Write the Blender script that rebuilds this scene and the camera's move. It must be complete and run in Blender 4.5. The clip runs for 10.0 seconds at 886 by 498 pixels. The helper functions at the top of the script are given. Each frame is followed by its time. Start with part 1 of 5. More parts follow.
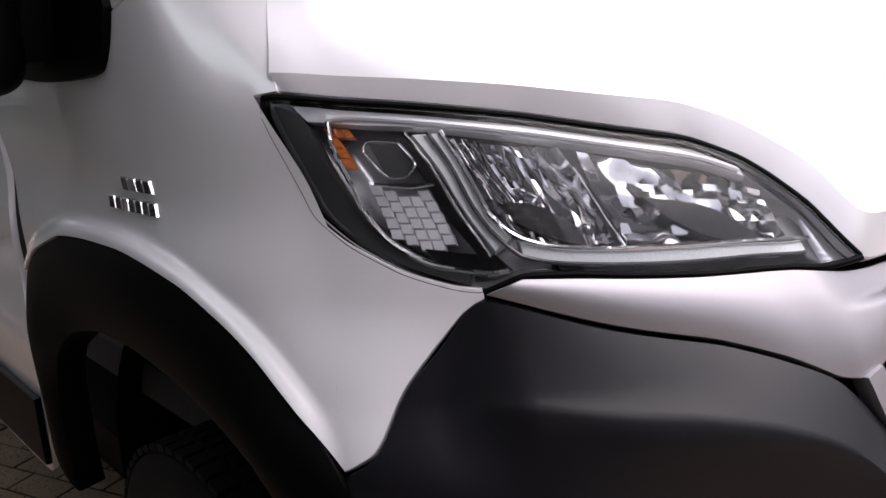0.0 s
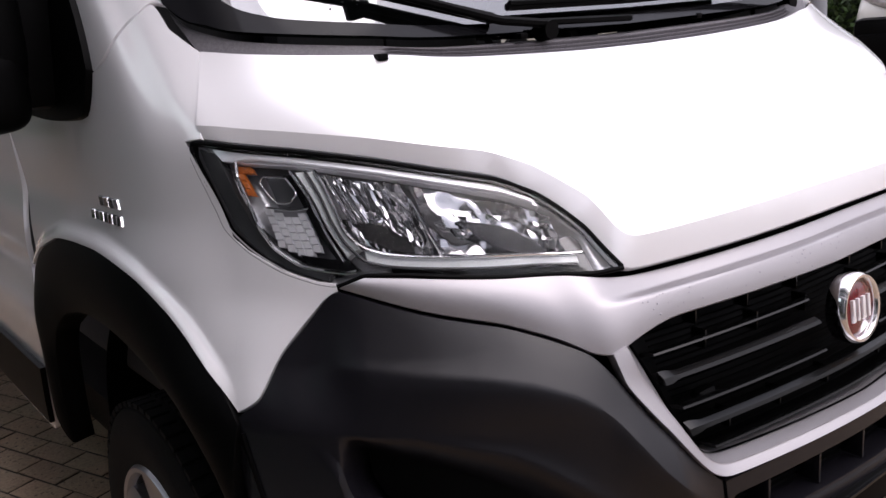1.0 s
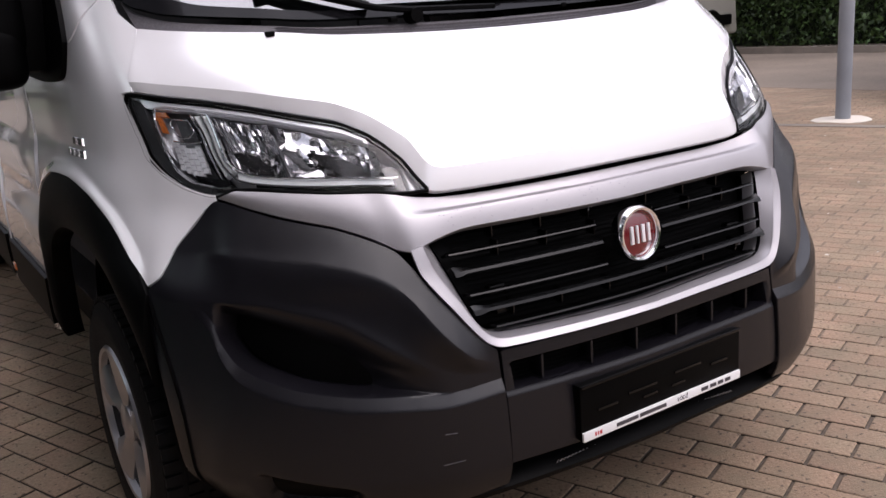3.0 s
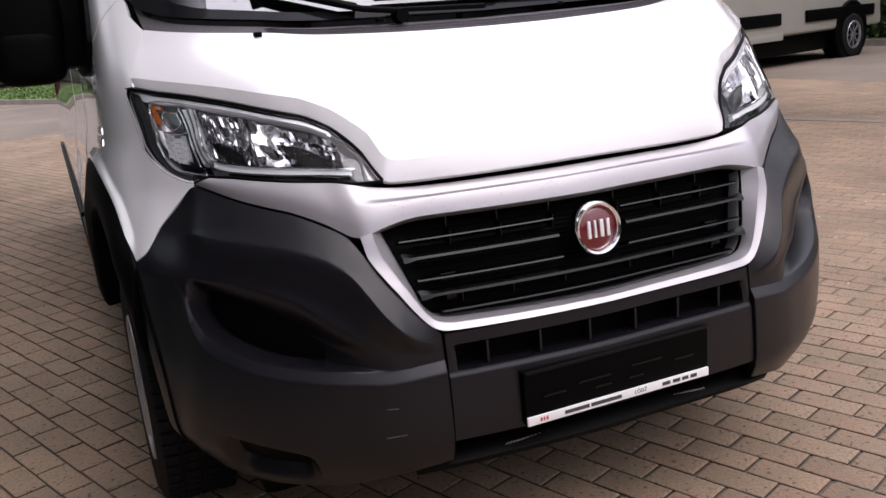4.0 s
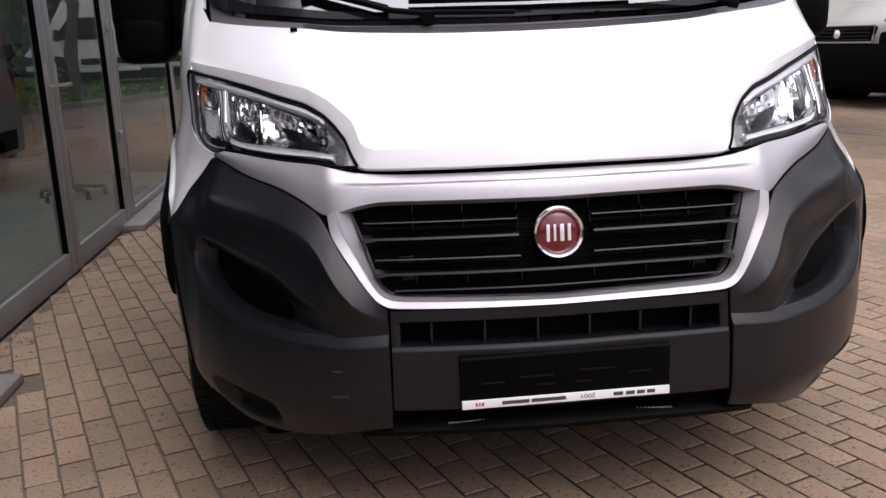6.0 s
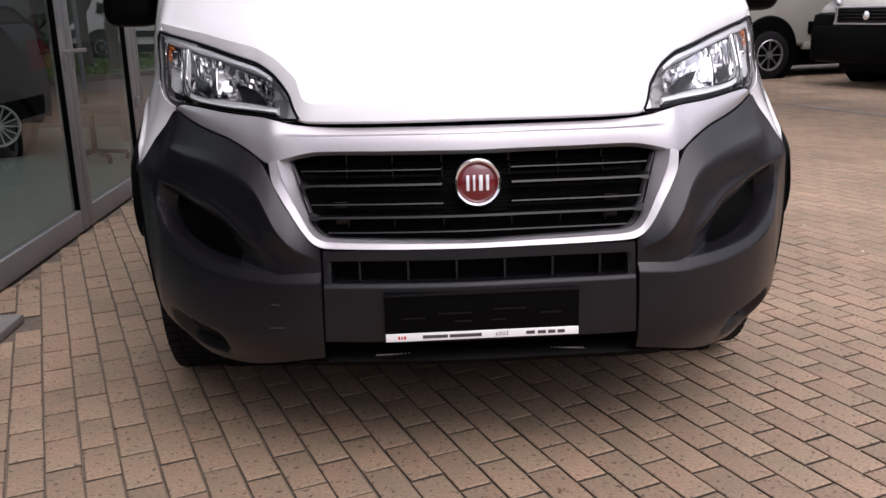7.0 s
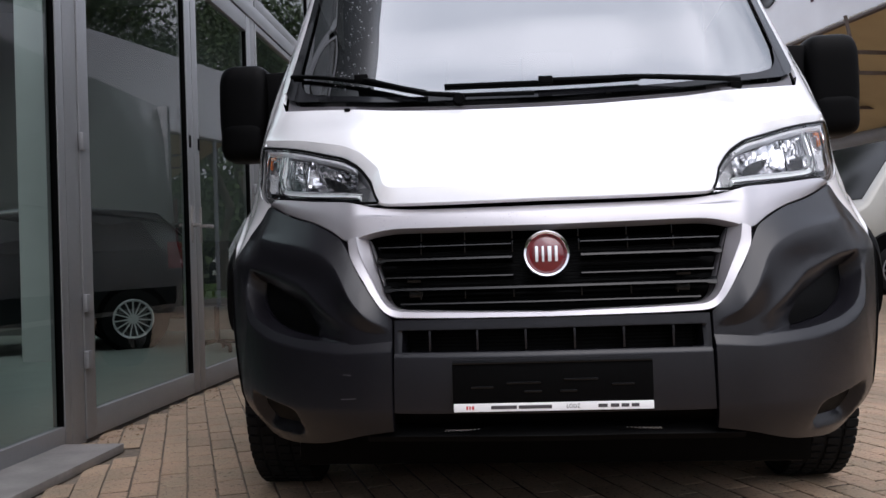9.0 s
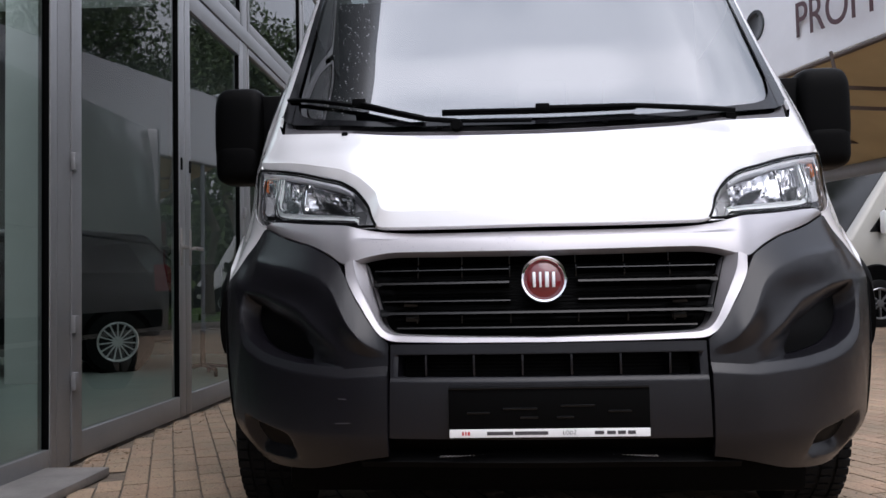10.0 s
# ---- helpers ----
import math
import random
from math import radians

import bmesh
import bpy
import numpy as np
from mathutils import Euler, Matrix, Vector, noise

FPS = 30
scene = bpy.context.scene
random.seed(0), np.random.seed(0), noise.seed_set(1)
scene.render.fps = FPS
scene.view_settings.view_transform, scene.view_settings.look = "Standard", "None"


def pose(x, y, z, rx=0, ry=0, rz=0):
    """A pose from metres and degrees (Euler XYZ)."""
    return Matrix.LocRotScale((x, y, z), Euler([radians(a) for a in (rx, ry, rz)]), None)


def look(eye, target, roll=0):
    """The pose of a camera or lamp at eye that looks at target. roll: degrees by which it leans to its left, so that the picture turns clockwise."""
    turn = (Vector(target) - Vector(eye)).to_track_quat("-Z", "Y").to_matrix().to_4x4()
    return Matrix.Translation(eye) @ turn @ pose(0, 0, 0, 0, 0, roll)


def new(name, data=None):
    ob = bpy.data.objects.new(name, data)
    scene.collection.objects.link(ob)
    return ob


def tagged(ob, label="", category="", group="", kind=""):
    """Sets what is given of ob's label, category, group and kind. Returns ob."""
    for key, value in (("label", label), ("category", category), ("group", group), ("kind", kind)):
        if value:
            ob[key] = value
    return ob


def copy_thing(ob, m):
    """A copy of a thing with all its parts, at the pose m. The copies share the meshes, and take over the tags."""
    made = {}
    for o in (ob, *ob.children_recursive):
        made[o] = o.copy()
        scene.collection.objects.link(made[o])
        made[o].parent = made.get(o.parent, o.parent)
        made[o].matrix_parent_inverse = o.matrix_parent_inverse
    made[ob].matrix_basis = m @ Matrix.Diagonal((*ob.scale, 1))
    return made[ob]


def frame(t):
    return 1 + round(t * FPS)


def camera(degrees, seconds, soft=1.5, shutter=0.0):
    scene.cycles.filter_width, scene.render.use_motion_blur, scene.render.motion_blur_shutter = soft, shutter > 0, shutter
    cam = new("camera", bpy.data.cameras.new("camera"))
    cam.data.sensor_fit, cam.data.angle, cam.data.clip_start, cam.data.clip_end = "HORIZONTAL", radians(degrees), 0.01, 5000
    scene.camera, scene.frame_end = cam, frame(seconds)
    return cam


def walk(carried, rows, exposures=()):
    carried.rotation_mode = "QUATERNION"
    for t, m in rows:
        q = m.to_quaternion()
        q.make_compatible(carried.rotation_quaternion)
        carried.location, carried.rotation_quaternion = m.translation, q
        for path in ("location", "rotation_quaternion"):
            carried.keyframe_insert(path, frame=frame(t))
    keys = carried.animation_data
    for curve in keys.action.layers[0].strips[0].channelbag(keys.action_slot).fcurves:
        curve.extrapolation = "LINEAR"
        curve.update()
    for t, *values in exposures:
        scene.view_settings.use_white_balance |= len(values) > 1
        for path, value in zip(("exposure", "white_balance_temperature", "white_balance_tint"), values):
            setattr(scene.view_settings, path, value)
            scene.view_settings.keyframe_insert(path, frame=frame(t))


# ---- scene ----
cam = camera(53.6, 10.0)

PATH = [
    (0, (-1.457, -0.24, 1.297), (-0.226, 1.249, 0.78), -5.4),
    (0.5, (-1.491, -0.449, 1.372), (-0.269, 1.032, 0.813), -4.5),
    (1, (-1.494, -0.682, 1.378), (-0.322, 0.859, 0.877), -4.8),
    (1.5, (-1.501, -0.896, 1.358), (-0.371, 0.682, 0.875), -4.9),
    (2, (-1.523, -1.081, 1.349), (-0.41, 0.508, 0.861), -4.8),
    (2.5, (-1.489, -1.231, 1.338), (-0.416, 0.383, 0.844), -4.8),
    (3, (-1.435, -1.359, 1.333), (-0.402, 0.276, 0.825), -4.5),
    (4.5, (-0.974, -1.772, 1.318), (-0.377, 0.074, 0.833), -4.7),
    (5, (-0.838, -1.844, 1.313), (-0.379, 0.044, 0.841), -3.9),
    (6.5, (-0.345, -2.114, 1.283), (-0.216, -0.178, 0.798), -1.7),
    (7, (-0.229, -2.245, 1.257), (-0.119, -0.316, 0.738), -1.5),
    (7.5, (-0.136, -2.294, 1.227), (-0.056, -0.374, 0.675), -1.7),
    (8, (-0.099, -2.282, 1.107), (-0.079, -0.348, 0.597), -2.0),
    (8.5, (-0.086, -2.288, 0.872), (-0.231, -0.302, 0.689), -2.1),
    (9, (-0.104, -2.349, 0.805), (-0.252, -0.355, 0.834), -1.9),
    (9.5, (-0.113, -2.357, 0.808), (-0.247, -0.363, 0.901), -1.7),
    (10, (-0.138, -2.349, 0.797), (-0.251, -0.354, 0.888), -1.1),
]
EXPOSURES = [(0, 0.84, 6300, 22), (2, 0.78, 6300, 22), (5, 0.78, 6300, 21), (6.5, 0.84, 6300, 21), (7.5, 0.96, 6300, 21), (8.1, 0.98, 6250, 20), (8.7, 0.82, 6000, 15), (10, 0.72, 6000, 15)]
walk(cam, [(t, look(eye, target, roll)) for t, eye, target, roll in PATH], EXPOSURES)

# ---- sky and light: a bright overcast day ----
world = bpy.data.worlds.new("overcast_sky")
scene.world = world
world.use_nodes = True
wn, wl = world.node_tree.nodes, world.node_tree.links
sky = wn.new("ShaderNodeTexSky")
sky.sky_type, sky.sun_disc = "NISHITA", False
sky.sun_elevation, sky.sun_rotation = radians(56), radians(150)
sky.air_density, sky.dust_density, sky.ozone_density = 1.0, 6.0, 1.0
mixw = wn.new("ShaderNodeMix")
mixw.data_type = "RGBA"
mixw.inputs["Factor"].default_value = 0.8
wl.new(sky.outputs[0], mixw.inputs["A"])
cloud = wn.new("ShaderNodeTexNoise")
cloud.inputs["Scale"].default_value, cloud.inputs["Detail"].default_value = 2.2, 4
ramp = wn.new("ShaderNodeValToRGB")
ramp.color_ramp.elements[0].position, ramp.color_ramp.elements[1].position = 0.38, 0.66
ramp.color_ramp.elements[0].color, ramp.color_ramp.elements[1].color = (6.3, 6.6, 7.0, 1), (12.0, 12.0, 12.1, 1)
wl.new(cloud.outputs["Fac"], ramp.inputs[0])
wl.new(ramp.outputs[0], mixw.inputs["B"])
wco = wn.new("ShaderNodeTexCoord")
wsep = wn.new("ShaderNodeSeparateXYZ")
wl.new(wco.outputs["Generated"], wsep.inputs[0])
wup = wn.new("ShaderNodeMapRange")
wup.inputs["From Min"].default_value, wup.inputs["From Max"].default_value = 0.0, 1.0
wup.inputs["To Min"].default_value, wup.inputs["To Max"].default_value = 0.50, 1.55
wl.new(wsep.outputs["Z"], wup.inputs["Value"])
wsc = wn.new("ShaderNodeVectorMath")
wsc.operation = "SCALE"
wl.new(mixw.outputs["Result"], wsc.inputs[0])
wl.new(wup.outputs[0], wsc.inputs["Scale"])
wl.new(wsc.outputs[0], wn["Background"].inputs["Color"])
wn["Background"].inputs["Strength"].default_value = 0.1
sun = new("sun", bpy.data.lights.new("sun", "SUN"))
sun.data.energy, sun.data.angle, sun.data.color = 0.7, radians(50), (1.0, 0.97, 0.92)
sun.matrix_world = look((2.6, -4.6, 8), (0, 0, 0))

# ---- materials ----
def material(name, color, rough=0.5, metal=0.0, coat=0.0, grain=0.0, grain_scale=60, stain=0.0, stain_scale=3, bump=0.0,
             bump_scale=200, per_object=0.0, per_island=0.0, spec=0.5):
    m = bpy.data.materials.new(name)
    m.use_nodes = True
    n, l = m.node_tree.nodes, m.node_tree.links
    b = n["Principled BSDF"]
    b.inputs["Base Color"].default_value = (*color, 1)
    b.inputs["Roughness"].default_value, b.inputs["Metallic"].default_value = rough, metal
    b.inputs["Coat Weight"].default_value, b.inputs["Coat Roughness"].default_value = coat, 0.03
    b.inputs["Specular IOR Level"].default_value = spec
    co = n.new("ShaderNodeTexCoord")
    out = None
    terms = []
    if grain:
        t = n.new("ShaderNodeTexNoise")
        t.inputs["Scale"].default_value, t.inputs["Detail"].default_value = grain_scale, 5
        l.new(co.outputs["Object"], t.inputs["Vector"])
        terms.append((t.outputs["Fac"], grain))
    if stain:
        t = n.new("ShaderNodeTexNoise")
        t.inputs["Scale"].default_value, t.inputs["Detail"].default_value = stain_scale, 4
        l.new(co.outputs["Object"], t.inputs["Vector"])
        terms.append((t.outputs["Fac"], stain))
    if per_object:
        t = n.new("ShaderNodeObjectInfo")
        terms.append((t.outputs["Random"], per_object))
    if per_island:
        t = n.new("ShaderNodeNewGeometry")
        terms.append((t.outputs["Random Per Island"], per_island))
    for sock, amount in terms:
        r = n.new("ShaderNodeMapRange")
        r.inputs["From Min"].default_value, r.inputs["From Max"].default_value = (0.25, 0.75) if "Fac" == sock.name else (0, 1)
        r.inputs["To Min"].default_value, r.inputs["To Max"].default_value = 1 - amount, 1 + amount
        l.new(sock, r.inputs["Value"])
        if out is None:
            out = r.outputs[0]
        else:
            p = n.new("ShaderNodeMath")
            p.operation = "MULTIPLY"
            l.new(out, p.inputs[0])
            l.new(r.outputs[0], p.inputs[1])
            out = p.outputs[0]
    if out is not None:
        v = n.new("ShaderNodeVectorMath")
        v.operation = "SCALE"
        v.inputs[0].default_value = color
        l.new(out, v.inputs["Scale"])
        l.new(v.outputs[0], b.inputs["Base Color"])
    if bump:
        t = n.new("ShaderNodeTexNoise")
        t.inputs["Scale"].default_value, t.inputs["Detail"].default_value = bump_scale, 3
        l.new(co.outputs["Object"], t.inputs["Vector"])
        k = n.new("ShaderNodeBump")
        k.inputs["Strength"].default_value, k.inputs["Distance"].default_value = bump, 0.01
        l.new(t.outputs["Fac"], k.inputs["Height"])
        l.new(k.outputs[0], b.inputs["Normal"])
    return m


def clear_glass(name, tint=(1, 1, 1), ior=1.5, rough=0.0):
    m = bpy.data.materials.new(name)
    m.use_nodes = True
    n, l = m.node_tree.nodes, m.node_tree.links
    n.remove(n["Principled BSDF"])
    f = n.new("ShaderNodeFresnel")
    f.inputs["IOR"].default_value = ior
    t = n.new("ShaderNodeBsdfTransparent")
    t.inputs["Color"].default_value = (*tint, 1)
    g = n.new("ShaderNodeBsdfGlossy")
    g.inputs["Roughness"].default_value = rough
    x = n.new("ShaderNodeMixShader")
    l.new(f.outputs[0], x.inputs[0])
    l.new(t.outputs[0], x.inputs[1])
    l.new(g.outputs[0], x.inputs[2])
    l.new(x.outputs[0], n["Material Output"].inputs["Surface"])
    return m


WHITE = material("white_paint", (0.87, 0.86, 0.872), 0.24, metal=0.16, coat=1.0, stain=0.02, grain=0.015, grain_scale=1200)
SILVER = material("silver_paint", (0.385, 0.37, 0.385), 0.42, metal=0.6, coat=0.5, grain=0.03, grain_scale=900)
CLAD = material("grey_plastic", (0.0062, 0.0058, 0.0078), 0.26, grain=0.12, grain_scale=300, stain=0.15, bump=0.10, bump_scale=900, spec=0.40)
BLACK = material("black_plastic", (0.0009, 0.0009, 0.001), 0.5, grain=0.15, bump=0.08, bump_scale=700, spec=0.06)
GRILLE = material("black_grille_plastic", (0.0009, 0.0009, 0.001), 0.26, stain=0.2, spec=0.32)
GLOSS_BLACK = material("gloss_black", (0.0015, 0.0015, 0.0018), 0.22, stain=0.2, spec=0.3)
FRIT = material("printed_glass_border", (0.006, 0.006, 0.007), 0.10, stain=0.2, spec=0.16)
COWLGREY = material("cowl_plastic", (0.085, 0.079, 0.087), 0.5, grain=0.25, grain_scale=200, stain=0.2, bump=0.15, bump_scale=600)
RUBBER = material("tyre_rubber", (0.0045, 0.0045, 0.005), 0.75, grain=0.2, bump=0.2, bump_scale=300, spec=0.2)
CHROME = material("chrome", (0.94, 0.94, 0.96), 0.08, metal=1.0)
BRIGHT = material("bright_silver_trim", (0.90, 0.90, 0.92), 0.25, metal=0.35, stain=0.04)
LAMPGREY = material("silvered_housing", (0.50, 0.50, 0.52), 0.24, metal=0.55, stain=0.2, stain_scale=25)
MIRRORED = material("mirrored_bowl", (0.41, 0.41, 0.425), 0.07, metal=1.0, stain=0.05, stain_scale=20)
GUIDE = material("light_guide", (0.84, 0.87, 0.86), 0.3, coat=0.2, grain=0.1, grain_scale=400)
SMOKE = material("smoked_trim", (0.055, 0.057, 0.06), 0.18, coat=0.6)
RIM = material("silver_wheel_trim", (0.40, 0.40, 0.42), 0.28, metal=0.8, coat=0.3, stain=0.1, stain_scale=12)
RED = material("red_enamel", (0.13, 0.004, 0.008), 0.25, coat=1.0)
WATER = material("water_drop", (0.30, 0.30, 0.32), 0.05, spec=0.9)
AMBER = material("amber_plastic", (0.62, 0.17, 0.035), 0.25, coat=0.5, grain=0.3, grain_scale=250)
STRIPW = material("white_label", (0.82, 0.82, 0.82), 0.4)
INK = material("dark_ink", (0.05, 0.045, 0.05), 0.6)
REDINK = material("red_ink", (0.5, 0.05, 0.05), 0.6)
LENS = clear_glass("lamp_lens", (0.98, 0.985, 0.99), 1.34)
SCREEN = clear_glass("windscreen_glass", (0.22, 0.26, 0.25), 4.0)
FACADE_GLASS = clear_glass("facade_glass", (0.60, 0.71, 0.655), 1.68)
SPANDREL = material("dark_spandrel_glass", (0.012, 0.015, 0.014), 0.2, stain=0.15, stain_scale=0.6, spec=0.12)
ALU = material("grey_aluminium", (0.235, 0.235, 0.24), 0.42, metal=0.5, stain=0.06, grain=0.04)
STEEL = material("sill_metal", (0.20, 0.185, 0.175), 0.5, metal=0.2, stain=0.3, stain_scale=6, grain=0.1)
YARD = material("worn_yard_surface", (0.182, 0.146, 0.114), 0.85, grain=0.2, grain_scale=30, stain=0.25, stain_scale=0.5, bump=0.4, bump_scale=60)
PAVER = material("concrete_paver", (0.240, 0.170, 0.116), 0.8, grain=0.25, grain_scale=90, stain=0.26, stain_scale=1.3, bump=0.5,
                 bump_scale=160, per_island=0.10, per_object=0.10)
SAND = material("joint_sand", (0.125, 0.097, 0.072), 0.9, grain=0.3, grain_scale=40, stain=0.25, stain_scale=0.8, bump=0.4, bump_scale=120)
DUST = material("joint_dust", (0.165, 0.120, 0.085), 0.9, grain=0.25, grain_scale=40, stain=0.25, stain_scale=0.8, bump=0.4, bump_scale=120)
# dirt on the block sides, darkened further for the shade in the joints
SOILED_SHADED = material("soiled_shaded_side", (0.050, 0.038, 0.029), 0.9, grain=0.3, grain_scale=60)
# dark flecks of worn surface on the pavers
pn, pl = PAVER.node_tree.nodes, PAVER.node_tree.links
pb = pn["Principled BSDF"]
fleck = pn.new("ShaderNodeTexNoise")
fleck.inputs["Scale"].default_value, fleck.inputs["Detail"].default_value = 55, 1
geo = pn.new("ShaderNodeNewGeometry")
pl.new(geo.outputs["Position"], fleck.inputs["Vector"])
cut = pn.new("ShaderNodeMapRange")
cut.inputs["From Min"].default_value, cut.inputs["From Max"].default_value = 0.645, 0.69
cut.inputs["To Min"].default_value, cut.inputs["To Max"].default_value = 1.0, 0.40
pl.new(fleck.outputs["Fac"], cut.inputs["Value"])
dark = pn.new("ShaderNodeVectorMath")
dark.operation = "SCALE"
hue = pn.new("ShaderNodeTexNoise")
hue.inputs["Scale"].default_value, hue.inputs["Detail"].default_value = 5.5, 2
pl.new(geo.outputs["Position"], hue.inputs["Vector"])
tints = pn.new("ShaderNodeValToRGB")
tints.color_ramp.elements[0].position, tints.color_ramp.elements[1].position = 0.34, 0.66
tints.color_ramp.elements[0].color, tints.color_ramp.elements[1].color = (0.91, 0.965, 0.925, 1), (1.09, 1.035, 1.0, 1)
pl.new(hue.outputs["Fac"], tints.inputs[0])
tinted = pn.new("ShaderNodeVectorMath")
tinted.operation = "MULTIPLY"
pl.new(pb.inputs["Base Color"].links[0].from_socket, tinted.inputs[0])
pl.new(tints.outputs[0], tinted.inputs[1])
pl.new(tinted.outputs[0], dark.inputs[0])
pl.new(cut.outputs[0], dark.inputs["Scale"])
pl.new(dark.outputs[0], pb.inputs["Base Color"])
INTERIOR = material("cabin_trim", (0.035, 0.036, 0.04), 0.7, grain=0.2)
FLOORTILE = material("showroom_floor", (0.29, 0.32, 0.295), 0.35, stain=0.1)
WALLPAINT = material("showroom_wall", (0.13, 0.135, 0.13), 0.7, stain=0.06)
PLASTER = material("pale_plaster", (0.62, 0.64, 0.62), 0.7, stain=0.05)
DARKCAR = material("dark_car_paint", (0.004, 0.0045, 0.006), 0.3, coat=0.2, spec=0.3)
# shade among the leaves, put into the colour of the core boxes
FOLIAGE_SHADE = material("foliage_shade", (0.010, 0.016, 0.006), 0.9, grain=0.6, grain_scale=6)
HEDGE = material("hedge_leaf", (0.028, 0.058, 0.009), 0.6, per_island=0.5)
LEAF = material("tree_leaf", (0.05, 0.085, 0.022), 0.6, per_island=0.45)
BARK = material("bark", (0.10, 0.085, 0.065), 0.85, grain=0.3, grain_scale=30, bump=0.5, bump_scale=40)
GRASS = material("grass", (0.09, 0.15, 0.035), 0.8, per_island=0.4, stain=0.3, stain_scale=1)
KERB = material("kerb_stone", (0.21, 0.18, 0.15), 0.8, grain=0.2, stain=0.2)
KERB_PALE = material("pale_stone", (0.48, 0.44, 0.38), 0.8, per_island=0.4)
POLE = material("grey_pole_paint", (0.225, 0.24, 0.265), 0.5, stain=0.1)
BANNER = material("white_banner", (0.78, 0.79, 0.82), 0.5, stain=0.04)
BANNER_INK = material("dark_red_ink", (0.055, 0.009, 0.015), 0.5)
CANVAS = material("beige_canvas", (0.42, 0.33, 0.18), 0.8, stain=0.1, stain_scale=1.5)
BEAM = material("brown_beam", (0.07, 0.05, 0.04), 0.6)
UNDIMMED_WHITE = material("undimmed_van_paint", (0.72, 0.73, 0.75), 0.3, coat=0.6, stain=0.04)
# far vehicles' white, darkened in the colour for the shade on them
DIMMED_WHITE = material("dimmed_white_paint", (0.31, 0.30, 0.265), 0.35, coat=0.6, stain=0.05)


# ---- building helpers ----
def mesh_object(name, verts, faces, mat, smooth=True, angle=40):
    me = bpy.data.meshes.new(name)
    me.from_pydata([tuple(v) for v in verts], [], faces)
    me.materials.append(mat)
    if smooth:
        for p in me.polygons:
            p.use_smooth = True
        me.set_sharp_from_angle(angle=radians(angle))
    me.update()
    return new(name, me)


def welded(pair, dist=2e-4):
    """A (verts, faces) pair as a bmesh with its seams closed."""
    bm = bmesh.new()
    vs = [bm.verts.new(p) for p in pair[0]]
    for f in pair[1]:
        bm.faces.new([vs[k] for k in f])
    bmesh.ops.remove_doubles(bm, verts=bm.verts, dist=dist)
    return bm


def part(name, bm, mat, parent=None, label="", angle=40):
    """Link a bmesh, or a (verts, faces) pair, as one mesh object under parent."""
    if isinstance(bm, tuple):
        ob = mesh_object(name, bm[0], bm[1], mat, True, angle)
    else:
        bmesh.ops.recalc_face_normals(bm, faces=bm.faces)
        me = bpy.data.meshes.new(name)
        bm.to_mesh(me)
        bm.free()
        me.materials.append(mat)
        for p in me.polygons:
            p.use_smooth = True
        me.set_sharp_from_angle(angle=radians(angle))
        ob = new(name, me)
    if parent is not None:
        ob.parent = parent
    if label:
        ob["label"] = label
    return ob


def empty(name, label, category, group="", kind="", at=(0, 0, 0), turn=0):
    ob = new(name)
    ob.matrix_world = pose(*at, 0, 0, turn)
    return tagged(ob, label, category, group, kind)


def box(bm, lo, hi, bevel=0.0, m=None):
    """Add a box from corner lo to corner hi to a bmesh."""
    t = bmesh.new()
    bmesh.ops.create_cube(t, size=1)
    c, s = [(a + b) / 2 for a, b in zip(lo, hi)], [abs(b - a) for a, b in zip(lo, hi)]
    bmesh.ops.transform(t, matrix=Matrix.LocRotScale(c, None, s), verts=t.verts)
    if bevel:
        bmesh.ops.bevel(t, geom=t.edges[:], offset=bevel, segments=2, affect="EDGES", profile=0.6)
    if m is not None:
        bmesh.ops.transform(t, matrix=m, verts=t.verts)
    me = bpy.data.meshes.new("tmp")
    t.to_mesh(me)
    t.free()
    bm.from_mesh(me)
    bpy.data.meshes.remove(me)
    return bm


def boxed(lo, hi, bevel=0.0, m=None):
    return box(bmesh.new(), lo, hi, bevel, m)


def lathe(profile, seg=48, axis="x"):
    """Turn a profile of (along, radius) about an axis."""
    v, f, n = [], [], len(profile)
    for i in range(seg):
        a = 2 * math.pi * i / seg
        for d, r in profile:
            p = (d, r * math.cos(a), r * math.sin(a))
            v.append(p if axis == "x" else (p[1], p[0], p[2]) if axis == "y" else (p[1], p[2], p[0]))
    for i in range(seg):
        j = (i + 1) % seg
        for k in range(n - 1):
            f.append((i * n + k, i * n + k + 1, j * n + k + 1, j * n + k))
    bm = bmesh.new()
    vs = [bm.verts.new(p) for p in v]
    for q in f:
        bm.faces.new([vs[k] for k in q])
    bmesh.ops.remove_doubles(bm, verts=bm.verts, dist=1e-5)
    return bm


def tube(points, r, sides=8, flat=1.0):
    """A round bar along points."""
    pts = [Vector(p) for p in points]
    v, f = [], []
    for i, p in enumerate(pts):
        d = (pts[min(i + 1, len(pts) - 1)] - pts[max(i - 1, 0)]).normalized()
        a = d.cross(Vector((0, 0, 1)))
        a = (a if a.length > 0.05 else d.cross(Vector((1, 0, 0)))).normalized()
        b = a.cross(d).normalized()
        for k in range(sides):
            w = 2 * math.pi * (k + 0.5) / sides
            v.append(p + a * r * math.cos(w) * flat + b * r * math.sin(w))
    for i in range(len(pts) - 1):
        for k in range(sides):
            j = (k + 1) % sides
            f.append((i * sides + k, i * sides + j, (i + 1) * sides + j, (i + 1) * sides + k))
    f.append(tuple(range(sides)))
    f.append(tuple(reversed(range(len(v) - sides, len(v)))))
    return v, f


